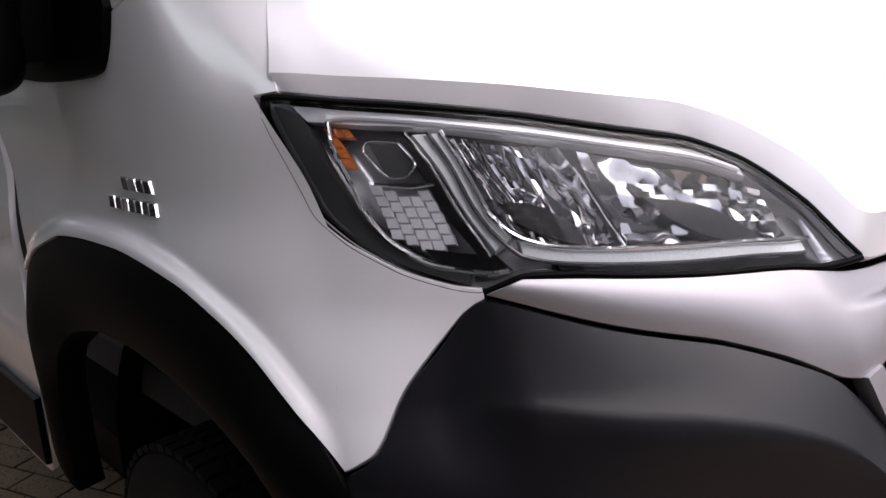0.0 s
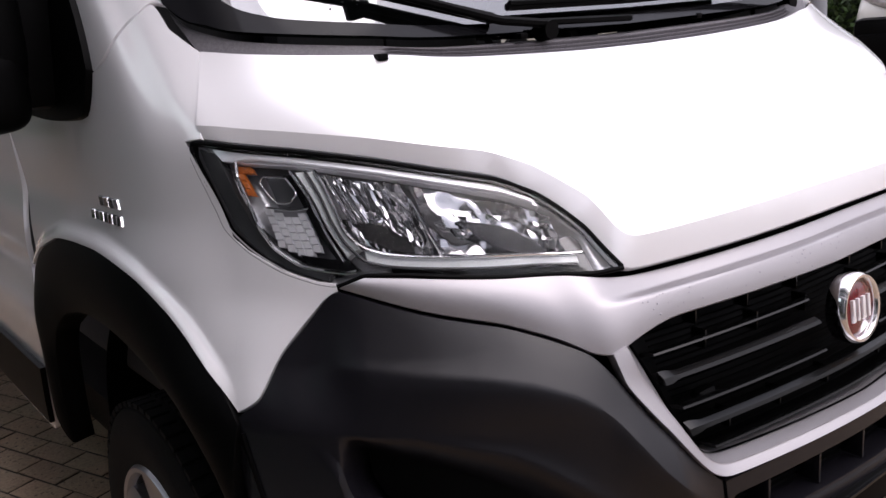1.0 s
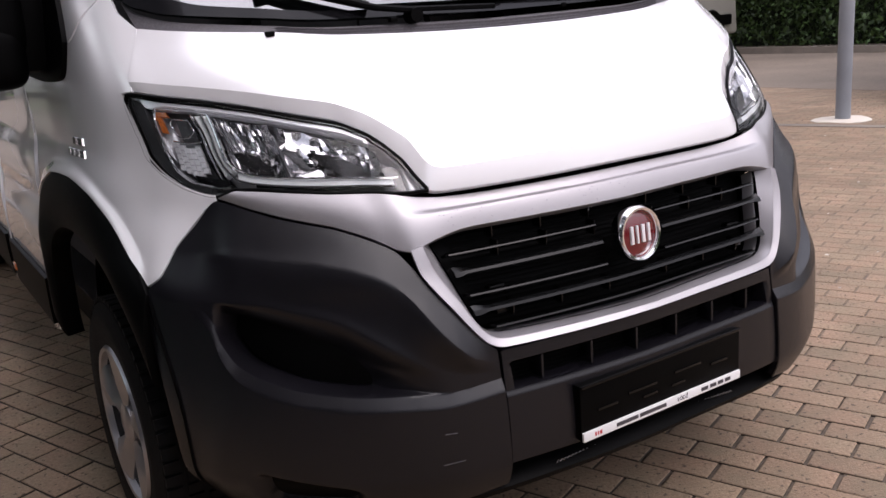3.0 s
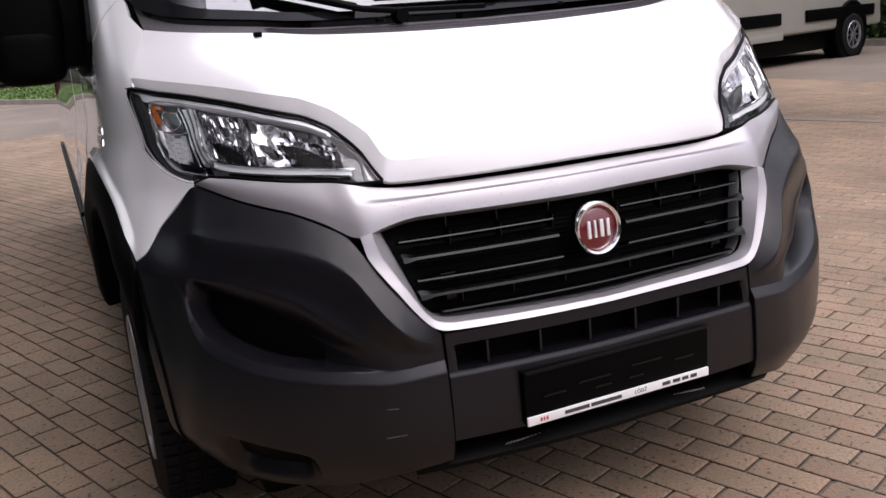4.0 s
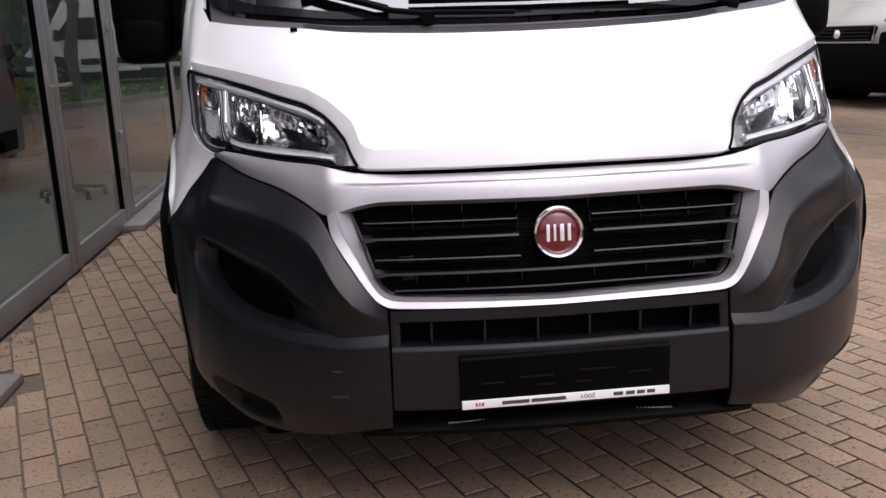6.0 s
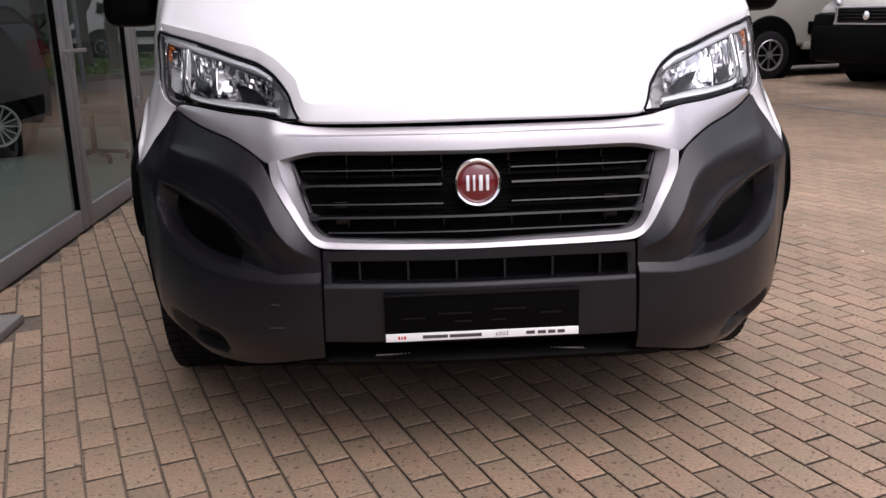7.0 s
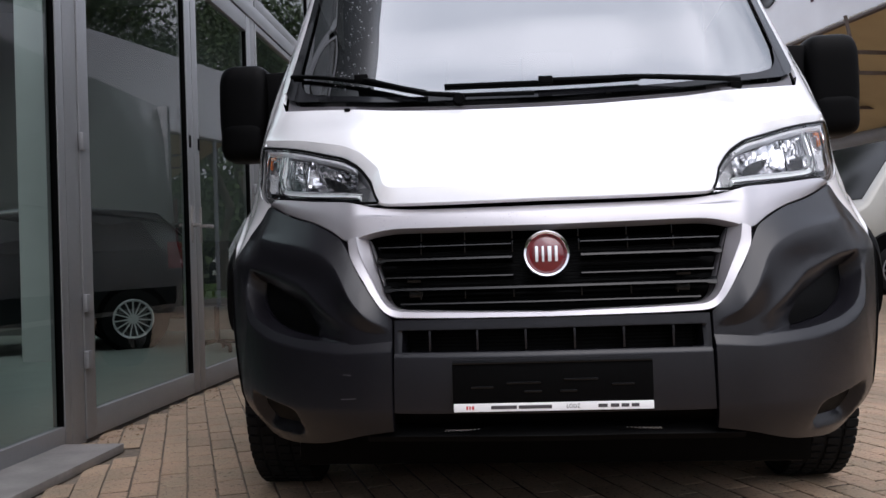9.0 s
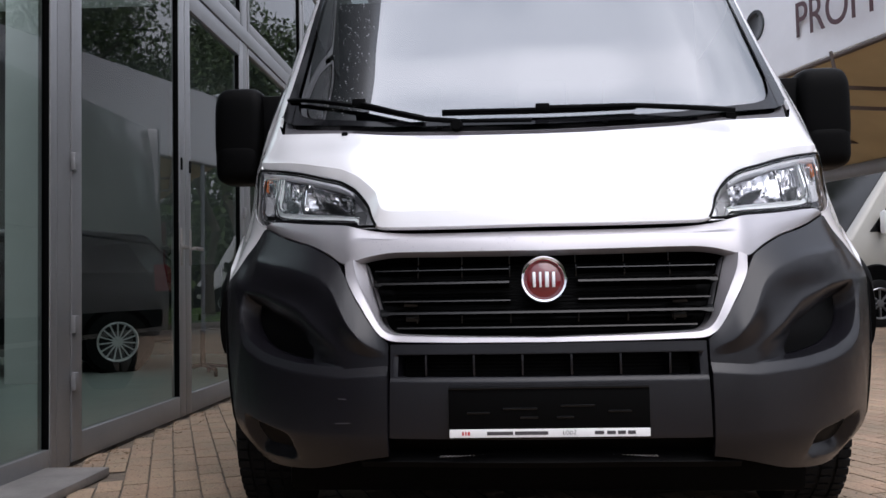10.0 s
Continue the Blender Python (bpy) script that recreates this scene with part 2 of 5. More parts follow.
# ---- the van's skin: plan curves at rising heights, each from the nose to the tail ----
LEVELS = {
    .28: [(0,.06),(.43,.09),(.61,.155),(.77,.29),(.87,.44),(.935,.58),(.97,.77)],
    .41: [(0,-.01),(.43,.03),(.64,.10),(.82,.23),(.94,.39),(1.005,.53),(1.035,.75)],
    .645: [(0,.01),(.43,.05),(.63,.11),(.80,.215),(.912,.335),(1.015,.49),(1.055,.72)],
    .80: [(0,.055),(.45,.095),(.60,.15),(.78,.25),(.902,.345),(1.01,.49),(1.055,.74)],
    .90: [(0,.10),(.46,.14),(.60,.185),(.76,.29),(.88,.40),(.985,.53),(1.04,.78)],
    1.0: [(0,.165),(.47,.20),(.62,.25),(.76,.33),(.86,.42),(.95,.56),(1.03,.80)],
    1.10: [(0,.26),(.46,.28),(.62,.31),(.76,.39),(.86,.475),(.94,.60),(1.01,.84)],
    1.225: [(0,.41),(.46,.42),(.62,.435),(.76,.50),(.88,.595),(.955,.69),(1.005,.90)],
    1.34: [(0,.575),(.46,.585),(.63,.60),(.78,.65),(.88,.72),(.95,.80),(.995,.95)],
    1.7: [(0,.876),(.46,.887),(.625,.904),(.770,.955),(.856,1.027),(.920,1.11),(.965,1.29)],
    2.1: [(0,1.205),(.46,1.218),(.62,1.238),(.76,1.29),(.83,1.365),(.887,1.455),(.93,1.66)],
    2.4: [(0,1.48),(.44,1.495),(.58,1.52),(.70,1.57),(.775,1.65),(.83,1.75),(.88,1.98)],
}
SKIN_Z = np.array(sorted(LEVELS))
SKIN_K = np.array([[*LEVELS[z], (LEVELS[z][-1][0] + 0.012, LEVELS[z][-1][1] + 0.55), (LEVELS[z][-1][0] + 0.015, LEVELS[z][-1][1] + 1.4),
                    (LEVELS[z][-1][0] + 0.015, 5.95)] for z in SKIN_Z])


def slopes(x, y):
    h = np.diff(x)
    d = np.diff(y, axis=0) / h[:, None, None]
    m = np.zeros_like(y)
    m[0], m[-1] = d[0], d[-1]
    for i in range(1, len(x) - 1):
        w1, w2 = 2 * h[i] + h[i - 1], h[i] + 2 * h[i - 1]
        with np.errstate(all="ignore"):
            m[i] = np.where(d[i - 1] * d[i] > 0, (w1 + w2) / (w1 / d[i - 1] + w2 / d[i]), 0)
    return m


SKIN_M = slopes(SKIN_Z, SKIN_K)


def skin(u, z):
    """Points of the right-hand half of the skin; u runs from the nose (0) round the corner (4 to 6) along the side (9)."""
    u, z = np.broadcast_arrays(np.asarray(u, float), np.asarray(z, float))
    i = np.clip(np.searchsorted(SKIN_Z, z) - 1, 0, len(SKIN_Z) - 2)
    h = SKIN_Z[i + 1] - SKIN_Z[i]
    t = ((z - SKIN_Z[i]) / h)[..., None, None]
    h = h[..., None, None]
    k = ((2 * t**3 - 3 * t**2 + 1) * SKIN_K[i] + (t**3 - 2 * t**2 + t) * h * SKIN_M[i] + (3 * t**2 - 2 * t**3) * SKIN_K[i + 1]
         + (t**3 - t**2) * h * SKIN_M[i + 1])
    m = np.zeros_like(k)
    m[..., 1:-1, :] = (k[..., 2:, :] - k[..., :-2, :]) / 2
    m[..., -1, :] = k[..., -1, :] - k[..., -2, :]
    m[..., 0, 0] = k[..., 1, 0]
    a = np.abs(u)
    j = np.clip(a.astype(int), 0, k.shape[-2] - 2)
    s = (a - j)[..., None]
    def at(q, o):
        return np.take_along_axis(q, (j + o)[..., None, None], axis=-2)[..., 0, :]
    p = ((2 * s**3 - 3 * s**2 + 1) * at(k, 0) + (s**3 - 2 * s**2 + s) * at(m, 0) + (3 * s**2 - 2 * s**3) * at(k, 1) + (s**3 - s**2) * at(m, 1))
    return np.stack([np.where(u < 0, -p[..., 0], p[..., 0]), p[..., 1], z], -1)


def skin_out(u, z):
    """The outward normal of the skin."""
    e = 1e-3
    du = skin(u + e, z) - skin(u - e, z)
    dz = skin(u, z + e) - skin(u, z - e)
    n = np.cross(du, dz)
    return n / np.maximum(np.linalg.norm(n, axis=-1, keepdims=True), 1e-9)


def on_skin(u, z, off=0.0):
    u, z = np.asarray(u, float), np.asarray(z, float)
    return skin(u, z) + skin_out(u, z) * np.asarray(off)[..., None] if np.ndim(off) else skin(u, z) + skin_out(u, z) * off


def smooth_line(points, n):
    """n points, evenly spread, on a rounded line through the points."""
    p = np.array(points, float)
    w = np.array([0.12, 1.0])
    m = np.gradient(p, axis=0)
    q = []
    for i in range(len(p) - 1):
        for t in np.linspace(0, 1, 12, endpoint=False):
            q.append((2 * t**3 - 3 * t**2 + 1) * p[i] + (t**3 - 2 * t**2 + t) * m[i] * 0.6 + (3 * t**2 - 2 * t**3) * p[i + 1] + (t**3 - t**2) * m[i + 1] * 0.6)
    q = np.array([*q, p[-1]])
    d = np.concatenate([[0], np.cumsum(np.linalg.norm(np.diff(q * w, axis=0), axis=1))])
    s = np.linspace(0, d[-1], n)
    return np.stack([np.interp(s, d, q[:, 0]), np.interp(s, d, q[:, 1])], -1)


def panel(lower, upper, nu=60, nv=24, off=0.0, relief=None, side=1, edges="lrbt", lip=0.012, both=False):
    """A body panel between two lines of (u, height) on the skin, its edges turned in. Returns verts and faces.
    relief(u, z, v, height over the lower line) pushes it in or out. both: from one side across the nose to the other."""
    lo, up = smooth_line(lower, nu), smooth_line(upper, nu)
    if both:
        mirror = np.array([-1, 1])
        lo, up = np.concatenate([lo[:0:-1] * mirror, lo]), np.concatenate([up[:0:-1] * mirror, up])
    v = np.linspace(0, 1, nv)[:, None, None]
    g = lo[None] * (1 - v) + up[None] * v
    u, z = g[..., 0], g[..., 1]
    d = np.full(u.shape, float(off))
    if relief is not None:
        d = d + relief(np.abs(u), z, np.broadcast_to(v[..., 0], u.shape), z - lo[None, :, 1])
    p = on_skin(u, z, d)
    n = skin_out(u, z)
    # shrink a little for the gaps, then turn the rim in
    def rim(grid, nrm, axis, where):
        e = np.take(grid, [where], axis)
        inner = np.take(grid, [1 if where == 0 else grid.shape[axis] - 2], axis)
        w = e - inner
        w = w / np.maximum(np.linalg.norm(w, axis=-1, keepdims=True), 1e-9)
        en = np.take(nrm, [where], axis)
        soft = e + w * 0.0015 - en * 0.003
        deep = e + w * 0.0015 - en * lip
        first = [deep, soft] if where == 0 else [soft, deep]
        grid = np.concatenate([*first, grid] if where == 0 else [grid, *first], axis)
        nrm = np.concatenate([en, en, nrm] if where == 0 else [nrm, en, en], axis)
        return grid, nrm
    if "b" in edges:
        p, n = rim(p, n, 0, 0)
    if "t" in edges:
        p, n = rim(p, n, 0, p.shape[0] - 1)
    if "l" in edges or both:
        p, n = rim(p, n, 1, 0)
    if "r" in edges:
        p, n = rim(p, n, 1, p.shape[1] - 1)
    if side < 0:
        p = p * np.array([-1, 1, 1])
    h, w = p.shape[:2]
    idx = np.arange(h * w).reshape(h, w)
    q = np.stack([idx[:-1, :-1], idx[:-1, 1:], idx[1:, 1:], idx[1:, :-1]], -1).reshape(-1, 4)
    if side < 0:
        q = q[:, ::-1]
    return p.reshape(-1, 3).tolist(), q.tolist()


def merge(*pairs):
    v, f = [], []
    for a, b in pairs:
        f += [tuple(i + len(v) for i in q) for q in b]
        v += list(a)
    return v, f


def step(x, a, b):
    t = np.clip((np.asarray(x, float) - a) / (b - a), 0, 1)
    return t * t * (3 - 2 * t)


# lines on the skin, as (u, height)
LAMP_TOP = [(1.03, .988), (1.16, 1.05), (1.32, 1.086), (1.5, 1.110), (1.9, 1.136), (2.35, 1.155), (2.95, 1.180), (3.66, 1.202), (4.4, 1.217), (4.80, 1.2225), (4.93, 1.2215)]
LAMP_LOW = [(1.03, .986), (1.3, .988), (1.61, .994), (2.23, 1.0), (2.73, 1.009), (3.2, 1.018), (3.66, 1.020), (4.0, 1.006), (4.21, 1.010), (4.54, 1.026),
            (4.86, 1.054), (5.05, 1.086), (5.08, 1.129), (5.06, 1.170), (5.02, 1.200), (4.94, 1.218)]
CLAD_SIDE = [(4.0, 1.001), (4.19, .985), (4.38, .953), (4.57, .915), (4.71, .879), (4.84, .850), (5.04, .829)]
ARCH_OUT = [(5.04, .829), (5.18, .860), (5.48, .916), (5.72, .957), (5.97, .995), (6.18, 1.012), (6.36, 1.020), (6.60, 1.018), (6.80, 1.008), (7.0, .970), (7.14, .922), (7.26, .82), (7.3, .64)]

# ---- the van ----
van = empty("van", "white delivery van with grey plastic bumper parked on paving", "van")


BONNET_EDGE = [(0, .981), (.5, .980), (.97, .983), (1.06, 1.0), (1.16, 1.056), (1.32, 1.092), (1.5, 1.116), (1.9, 1.143), (2.35, 1.162), (2.95, 1.187), (3.66, 1.209),
               (4.4, 1.225), (4.72, 1.230)]
BONNET_FOLD = [(0, 1.017), (.46, 1.016), (.90, 1.018), (.995, 1.034), (1.085, 1.083), (1.25, 1.117), (1.43, 1.140), (1.85, 1.165), (2.31, 1.183), (2.93, 1.207), (3.65, 1.228),
               (4.38, 1.243), (4.69, 1.247)]
BONNET_TOP = [(0, 1.300), (.4, 1.302), (1.0, 1.313), (1.6, 1.326), (2.2, 1.334), (2.7, 1.341), (3.5, 1.353), (4.02, 1.362)]


def fold_height(u):
    return .015 - .010 * step(u, 1.6, 4.4)


bonnet = part("bonnet", welded(merge(
    panel(BONNET_EDGE, BONNET_FOLD, 110, 7, relief=lambda u, z, v, h: -.005 + (fold_height(u) + .005) * v, both=True, edges="lrb"),
    panel(BONNET_FOLD, BONNET_TOP, 110, 40, relief=lambda u, z, v, h: fold_height(u) * (1 - step(v, 0, .9)), both=True, edges="lrt")), 3e-4), WHITE, van, angle=17)

for s in (-1, 1):
    waist = [(4.98, 1.2255), (5.9, 1.238), (6.6, 1.240), (7.3, 1.240)]
    fender = welded(merge(
        panel(CLAD_SIDE, [*[(x, z + .004) for x, z in LAMP_LOW[7:-1]], (4.98, 1.2255)], 40, 24, side=s, edges="bt"),
        panel(ARCH_OUT[:11], waist, 60, 36, side=s, edges="br", relief=lambda u, z, v, h: .012 * (1 - step(h, .004, .034)) * step(u, 5.04, 5.3)),
        panel([(4.74, 1.229), (4.98, 1.2255)], [(4.04, 1.362), (4.36, 1.403)], 8, 16, side=s, edges="lb"),
        panel(waist, [(4.36, 1.403), (4.5, 1.446), (5.5, 1.39), (5.9, 1.35), (6.6, 1.30), (7.3, 1.26)], 60, 16, side=s, edges="rt")))
    part("fender", fender, WHITE, van)

# the silver upper bumper and the frame round the grille
def moustache_relief(u, z, v, h):
    ledge = step(z, .938, .952) * (1 - step(u, .65, 1.5))
    return 0.005 * np.sin(np.pi * np.clip(v, 0, 1)) - 0.027 * ledge


part("bumper_surround", merge(
    panel([(0, .900), (.5, .902), (.9, .903), (1.21, .889), (1.55, .874), (1.86, .880), (2.16, .909), (2.52, .938), (3.15, .967), (3.98, 1.004)],
          [(0, .973), (.5, .973), (.97, .975), (1.3, .983), (1.61, .990), (2.0, .994), (2.4, .999), (2.8, 1.006), (3.2, 1.013), (3.66, 1.018)],
          80, 28, relief=moustache_relief, both=True, lip=0.03),
    panel([(0, .650), (.5, .651), (.94, .655), (1.05, .668), (1.12, .690), (1.27, .749), (1.42, .790), (1.58, .830), (1.62, .874)],
          [(0, .672), (.5, .678), (.90, .685), (.99, .695), (1.04, .715), (1.08, .763), (1.11, .800), (1.15, .840), (1.21, .888)],
          90, 21, off=0.004, both=True, lip=0.03, relief=lambda u, z, v, h: .004 - .008 * np.clip(v / .5, 0, 1) * (1 - .75 * step(z, .80, .885)) - .040 * np.clip((v - .55) / .45, 0, 1))), SILVER, van)

# black shroud behind the frame
def shroud(line):
    q = smooth_line(line, 60)
    q = np.concatenate([q[:0:-1] * np.array([-1, 1]), q])
    a, b = on_skin(q[:, 0], q[:, 1], -.026), on_skin(q[:, 0], q[:, 1], -.125)
    n = len(q)
    return [*a.tolist(), *b.tolist()], [(i, i + 1, n + i + 1, n + i) for i in range(n - 1)]


GRILLE_EDGE = [(0, .670), (.5, .676), (.90, .683), (.99, .693), (1.045, .715), (1.085, .763), (1.115, .800), (1.155, .840), (1.215, .890)]
part("grille_shroud", merge(shroud(GRILLE_EDGE), shroud([(0, .903), (.5, .905), (.9, .906), (1.215, .892)])), BLACK, van)

# grey corner mouldings with the air scoops: lower face, scoop, side face and shoulder
CORNER_N = 150
CORNER_FOOT = [(1.0, .352), (1.5, .330), (2.2, .300), (2.9, .285), (3.6, .285), (4.2, .30), (4.6, .34), (4.8, .42), (4.9, .52), (4.98, .62), (5.05, .74)]
SCOOP_LIP = [(1.0, .590), (1.3, .584), (1.6, .582), (2.4, .595), (3.0, .615), (3.6, .645), (3.9, .672), (4.08, .715), (4.17, .765), (4.32, .790), (4.7, .795), (5.04, .785)]
SCOOP_TOP = [(1.0, .604), (1.3, .614), (1.65, .640), (2.12, .694), (2.63, .757), (3.35, .795), (3.9, .803), (4.2, .808), (4.5, .815), (4.8, .815), (5.035, .803)]
SHOULDER = [(1.0, .625), (1.21, .648), (1.4, .686), (1.63, .737), (1.8, .769), (1.97, .799), (2.15, .824), (2.41, .845), (2.77, .862), (3.31, .874), (4.0, .890), (4.45, .868), (4.75, .835), (5.03, .815)]
CORNER_HEAD = [(1.0, .650), (1.1, .680), (1.27, .741), (1.6, .821), (1.88, .873), (2.16, .901), (2.52, .931), (3.15, .960), (3.98, .997), (4.17, .983), (4.34, .950), (4.55, .912),
               (4.69, .876), (4.82, .847), (5.02, .824)]
LIP_LINE, TOP_LINE, EDGE_LINE, HEAD_LINE = (smooth_line(k, 90).T for k in (SCOOP_LIP, SCOOP_TOP, SHOULDER, CORNER_HEAD))


def corner_relief(u, z, v, h):
    zb, zt, zc, zh = (np.interp(u, *k) for k in (LIP_LINE, TOP_LINE, EDGE_LINE, HEAD_LINE))
    w = (z - zb) / np.maximum(zt - zb, .012)
    depth = .112 * step(u, 1.45, 3.2) * (1 - step(u, 3.95, 4.16))
    scoop = depth * step(w, 0, .10) * (1 - .2 * step(w, .2, .5)) * (1 - step(w, .45, 1.0))
    band = .012 * np.clip((zb - z) / .026, 0, 1) * (1 - step(u, 3.9, 4.5))
    fog_top = .402 + .034 * (u - 2.9)
    fog = step(u, 2.38, 2.66) * (1 - step(u, 3.30, 3.58)) * step(z, .312, .346) * (1 - step(z, fog_top - .016, fog_top + .014))
    rise = np.clip((zh - z) / np.maximum(zh - zc, .01), 0, 1)
    fall = 1 - step((zc - z) / np.maximum(zc - zt, .02), 0, 1)
    shoulder = .024 * np.where(z > zc, rise, fall) * (1 - step(u, 3.7, 4.4)) * step(u, 1.0, 1.35)
    return -scoop + band + shoulder - .060 * fog


for s in (-1, 1):
    faces = [panel(a, b, CORNER_N, nv, off=.002, relief=corner_relief, side=s, lip=.02, edges=e) for a, b, nv, e in (
        (CORNER_FOOT, SCOOP_LIP, 70, "lrb"), (SCOOP_LIP, SCOOP_TOP, 44, "lr"), (SCOOP_TOP, SHOULDER, 20, "lr"), (SHOULDER, CORNER_HEAD, 14, "lrt"))]
    part("bumper_corner", welded(merge(*faces), 3e-4), CLAD, van, angle=24)

# black wheel arch flares
for s in (-1, 1):
    line = smooth_line([(5.00, .80), (4.84, .68), (4.68, .54), (4.52, .40), (4.46, .34)], 30)
    part("flare_seam", tube(on_skin(line[:, 0], line[:, 1], .003) * np.array([s, 1, 1]), .0035, 6), BLACK, van)
    inner = [(5.10, .60), (5.32, .70), (5.68, .80), (6.0, .85), (6.25, .872), (6.44, .880), (6.65, .876), (6.84, .85), (6.98, .80), (7.08, .72), (7.12, .62), (7.14, .5)]
    part("arch_flare", panel(inner, [(5.03, .812), *ARCH_OUT[1:]], 60, 14, off=.006, side=s,
                             relief=lambda u, z, v, h: .014 * np.sin(np.pi * np.clip(v, 0, 1)) ** .7, lip=.05), BLACK, van)

# middle of the bumper with the air slot
def centre_relief(u, z, v, h):
    slot = step(z, .560, .566) * (1 - step(z, .614, .620)) * (1 - step(u, .90, .92))
    return -.085 * slot + .004 * step(z, .56, .545)


part("bumper_centre", panel([(0, .398), (.5, .398), (.985, .398)], [(0, .647), (.5, .647), (.975, .647)], 50, 120, off=.002, relief=centre_relief, both=True, lip=.03), CLAD, van)
for x in (-.325, -.195, -.065, .065, .195, .325):
    y = float(skin(abs(x) / .45, .59)[1])
    part("slot_fin", boxed((x - .003, y + .004, .563), (x + .003, y + .05, .617), .001), CLAD, van)
for k in range(5):
    z = .571 + .0095 * k
    part("slot_slat", tube([on_skin(u, z, -.045) for u in np.linspace(-.9, .9, 24)], .0018, 6), BLACK, van)
part("lower_lip", merge(panel([(0, .322), (.6, .322), (1.3, .318)], [(0, .338), (.6, .338), (1.3, .334)], 30, 5, off=.012, both=True, lip=.05),
                        panel([(0, .334), (.6, .334), (1.1, .330)], [(0, .400), (.6, .400), (1.1, .40)], 30, 6, off=-.04, both=True, lip=.03)), BLACK, van)
part("under_tray", boxed((-.80, .44, .16), (.80, 5.6, .30), .03), BLACK, van)

# inner shell, dark, behind the gaps
part("inner_shell", panel([(0, .36), (2, .34), (3.5, .33), (4.9, .75), (5.3, .9), (6.0, 1.04), (7.0, 1.05)],
                          [(0, 1.29), (2, 1.31), (3.3, 1.33), (4.2, 1.34), (5.2, 1.33), (6.0, 1.28), (7.0, 1.2)], 60, 40, off=-.135, both=True, edges=""), BLACK, van)

# glints on the lower grille mesh, drawn as pale silvered zigzags
for x0, x1 in ((-.292, -.195), (-.181, -.071), (-.059, .051), (.065, .180), (.193, .288)):
    dash = merge(*[tube([(x0 + (x1 - x0) * (k + a) / 9, .040, .3425 + b * .005) for a, b in ((0, 0), (.5, 1), (1, 0))], .0010, 5) for k in range(9)])
    part("lower_mesh", dash, LAMPGREY, van)

# black sheets that stand in for the dark of the fog lamp recesses
for s in (-1, 1):
    part("fog_blank", panel([(2.50, .326), (3.48, .326)], [(2.50, .396), (3.48, .424)], 24, 8, off=-.020, side=s, lip=.006), BLACK, van, "black sheet for the shade in the fog lamp opening")

# black sheet before the slot's modelled back, for the shade inside it
part("slot_back", panel([(0, .562), (.5, .562), (.89, .562)], [(0, .618), (.5, .618), (.89, .618)], 30, 6, off=-.058, both=True, lip=.01), BLACK, van)
for pts in (((-1.59, .500), (-1.46, .499)), ((-1.63, .433), (-1.40, .436))):
    part("scuff", tube([on_skin(pts[0][0] + (pts[1][0] - pts[0][0]) * t, pts[0][1] + (pts[1][1] - pts[0][1]) * t, .0142) for t in np.linspace(0, 1, 6)], .0008, 5), COWLGREY, van)

# the dark of each scoop, put in as a black sheet
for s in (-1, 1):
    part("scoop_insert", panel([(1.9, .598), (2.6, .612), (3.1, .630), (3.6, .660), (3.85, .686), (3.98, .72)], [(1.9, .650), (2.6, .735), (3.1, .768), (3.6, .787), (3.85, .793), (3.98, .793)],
                               30, 10, off=-.052, side=s, lip=.01), BLACK, van, "black sheet for the shade deep in the air scoop")


# ---- van: cab, glass and sides ----
COWL_TOP = [(0, 1.340), (1.0, 1.348), (2.2, 1.366), (3.4, 1.388), (4.0, 1.412), (4.25, 1.44)]
SCREEN_TOP = [(0, 2.10), (1.0, 2.10), (2.2, 2.10), (3.4, 2.09), (4.0, 2.08), (4.25, 2.06)]


def cowl_relief(u, z, v, h):
    ribs = .004 * np.sin(v * 34) * step(v, .12, .2) * (1 - step(v, .62, .7)) * (1 - step(u, 1.7, 1.9))
    return -.012 + ribs - .010 * step(v, .75, 1.0)


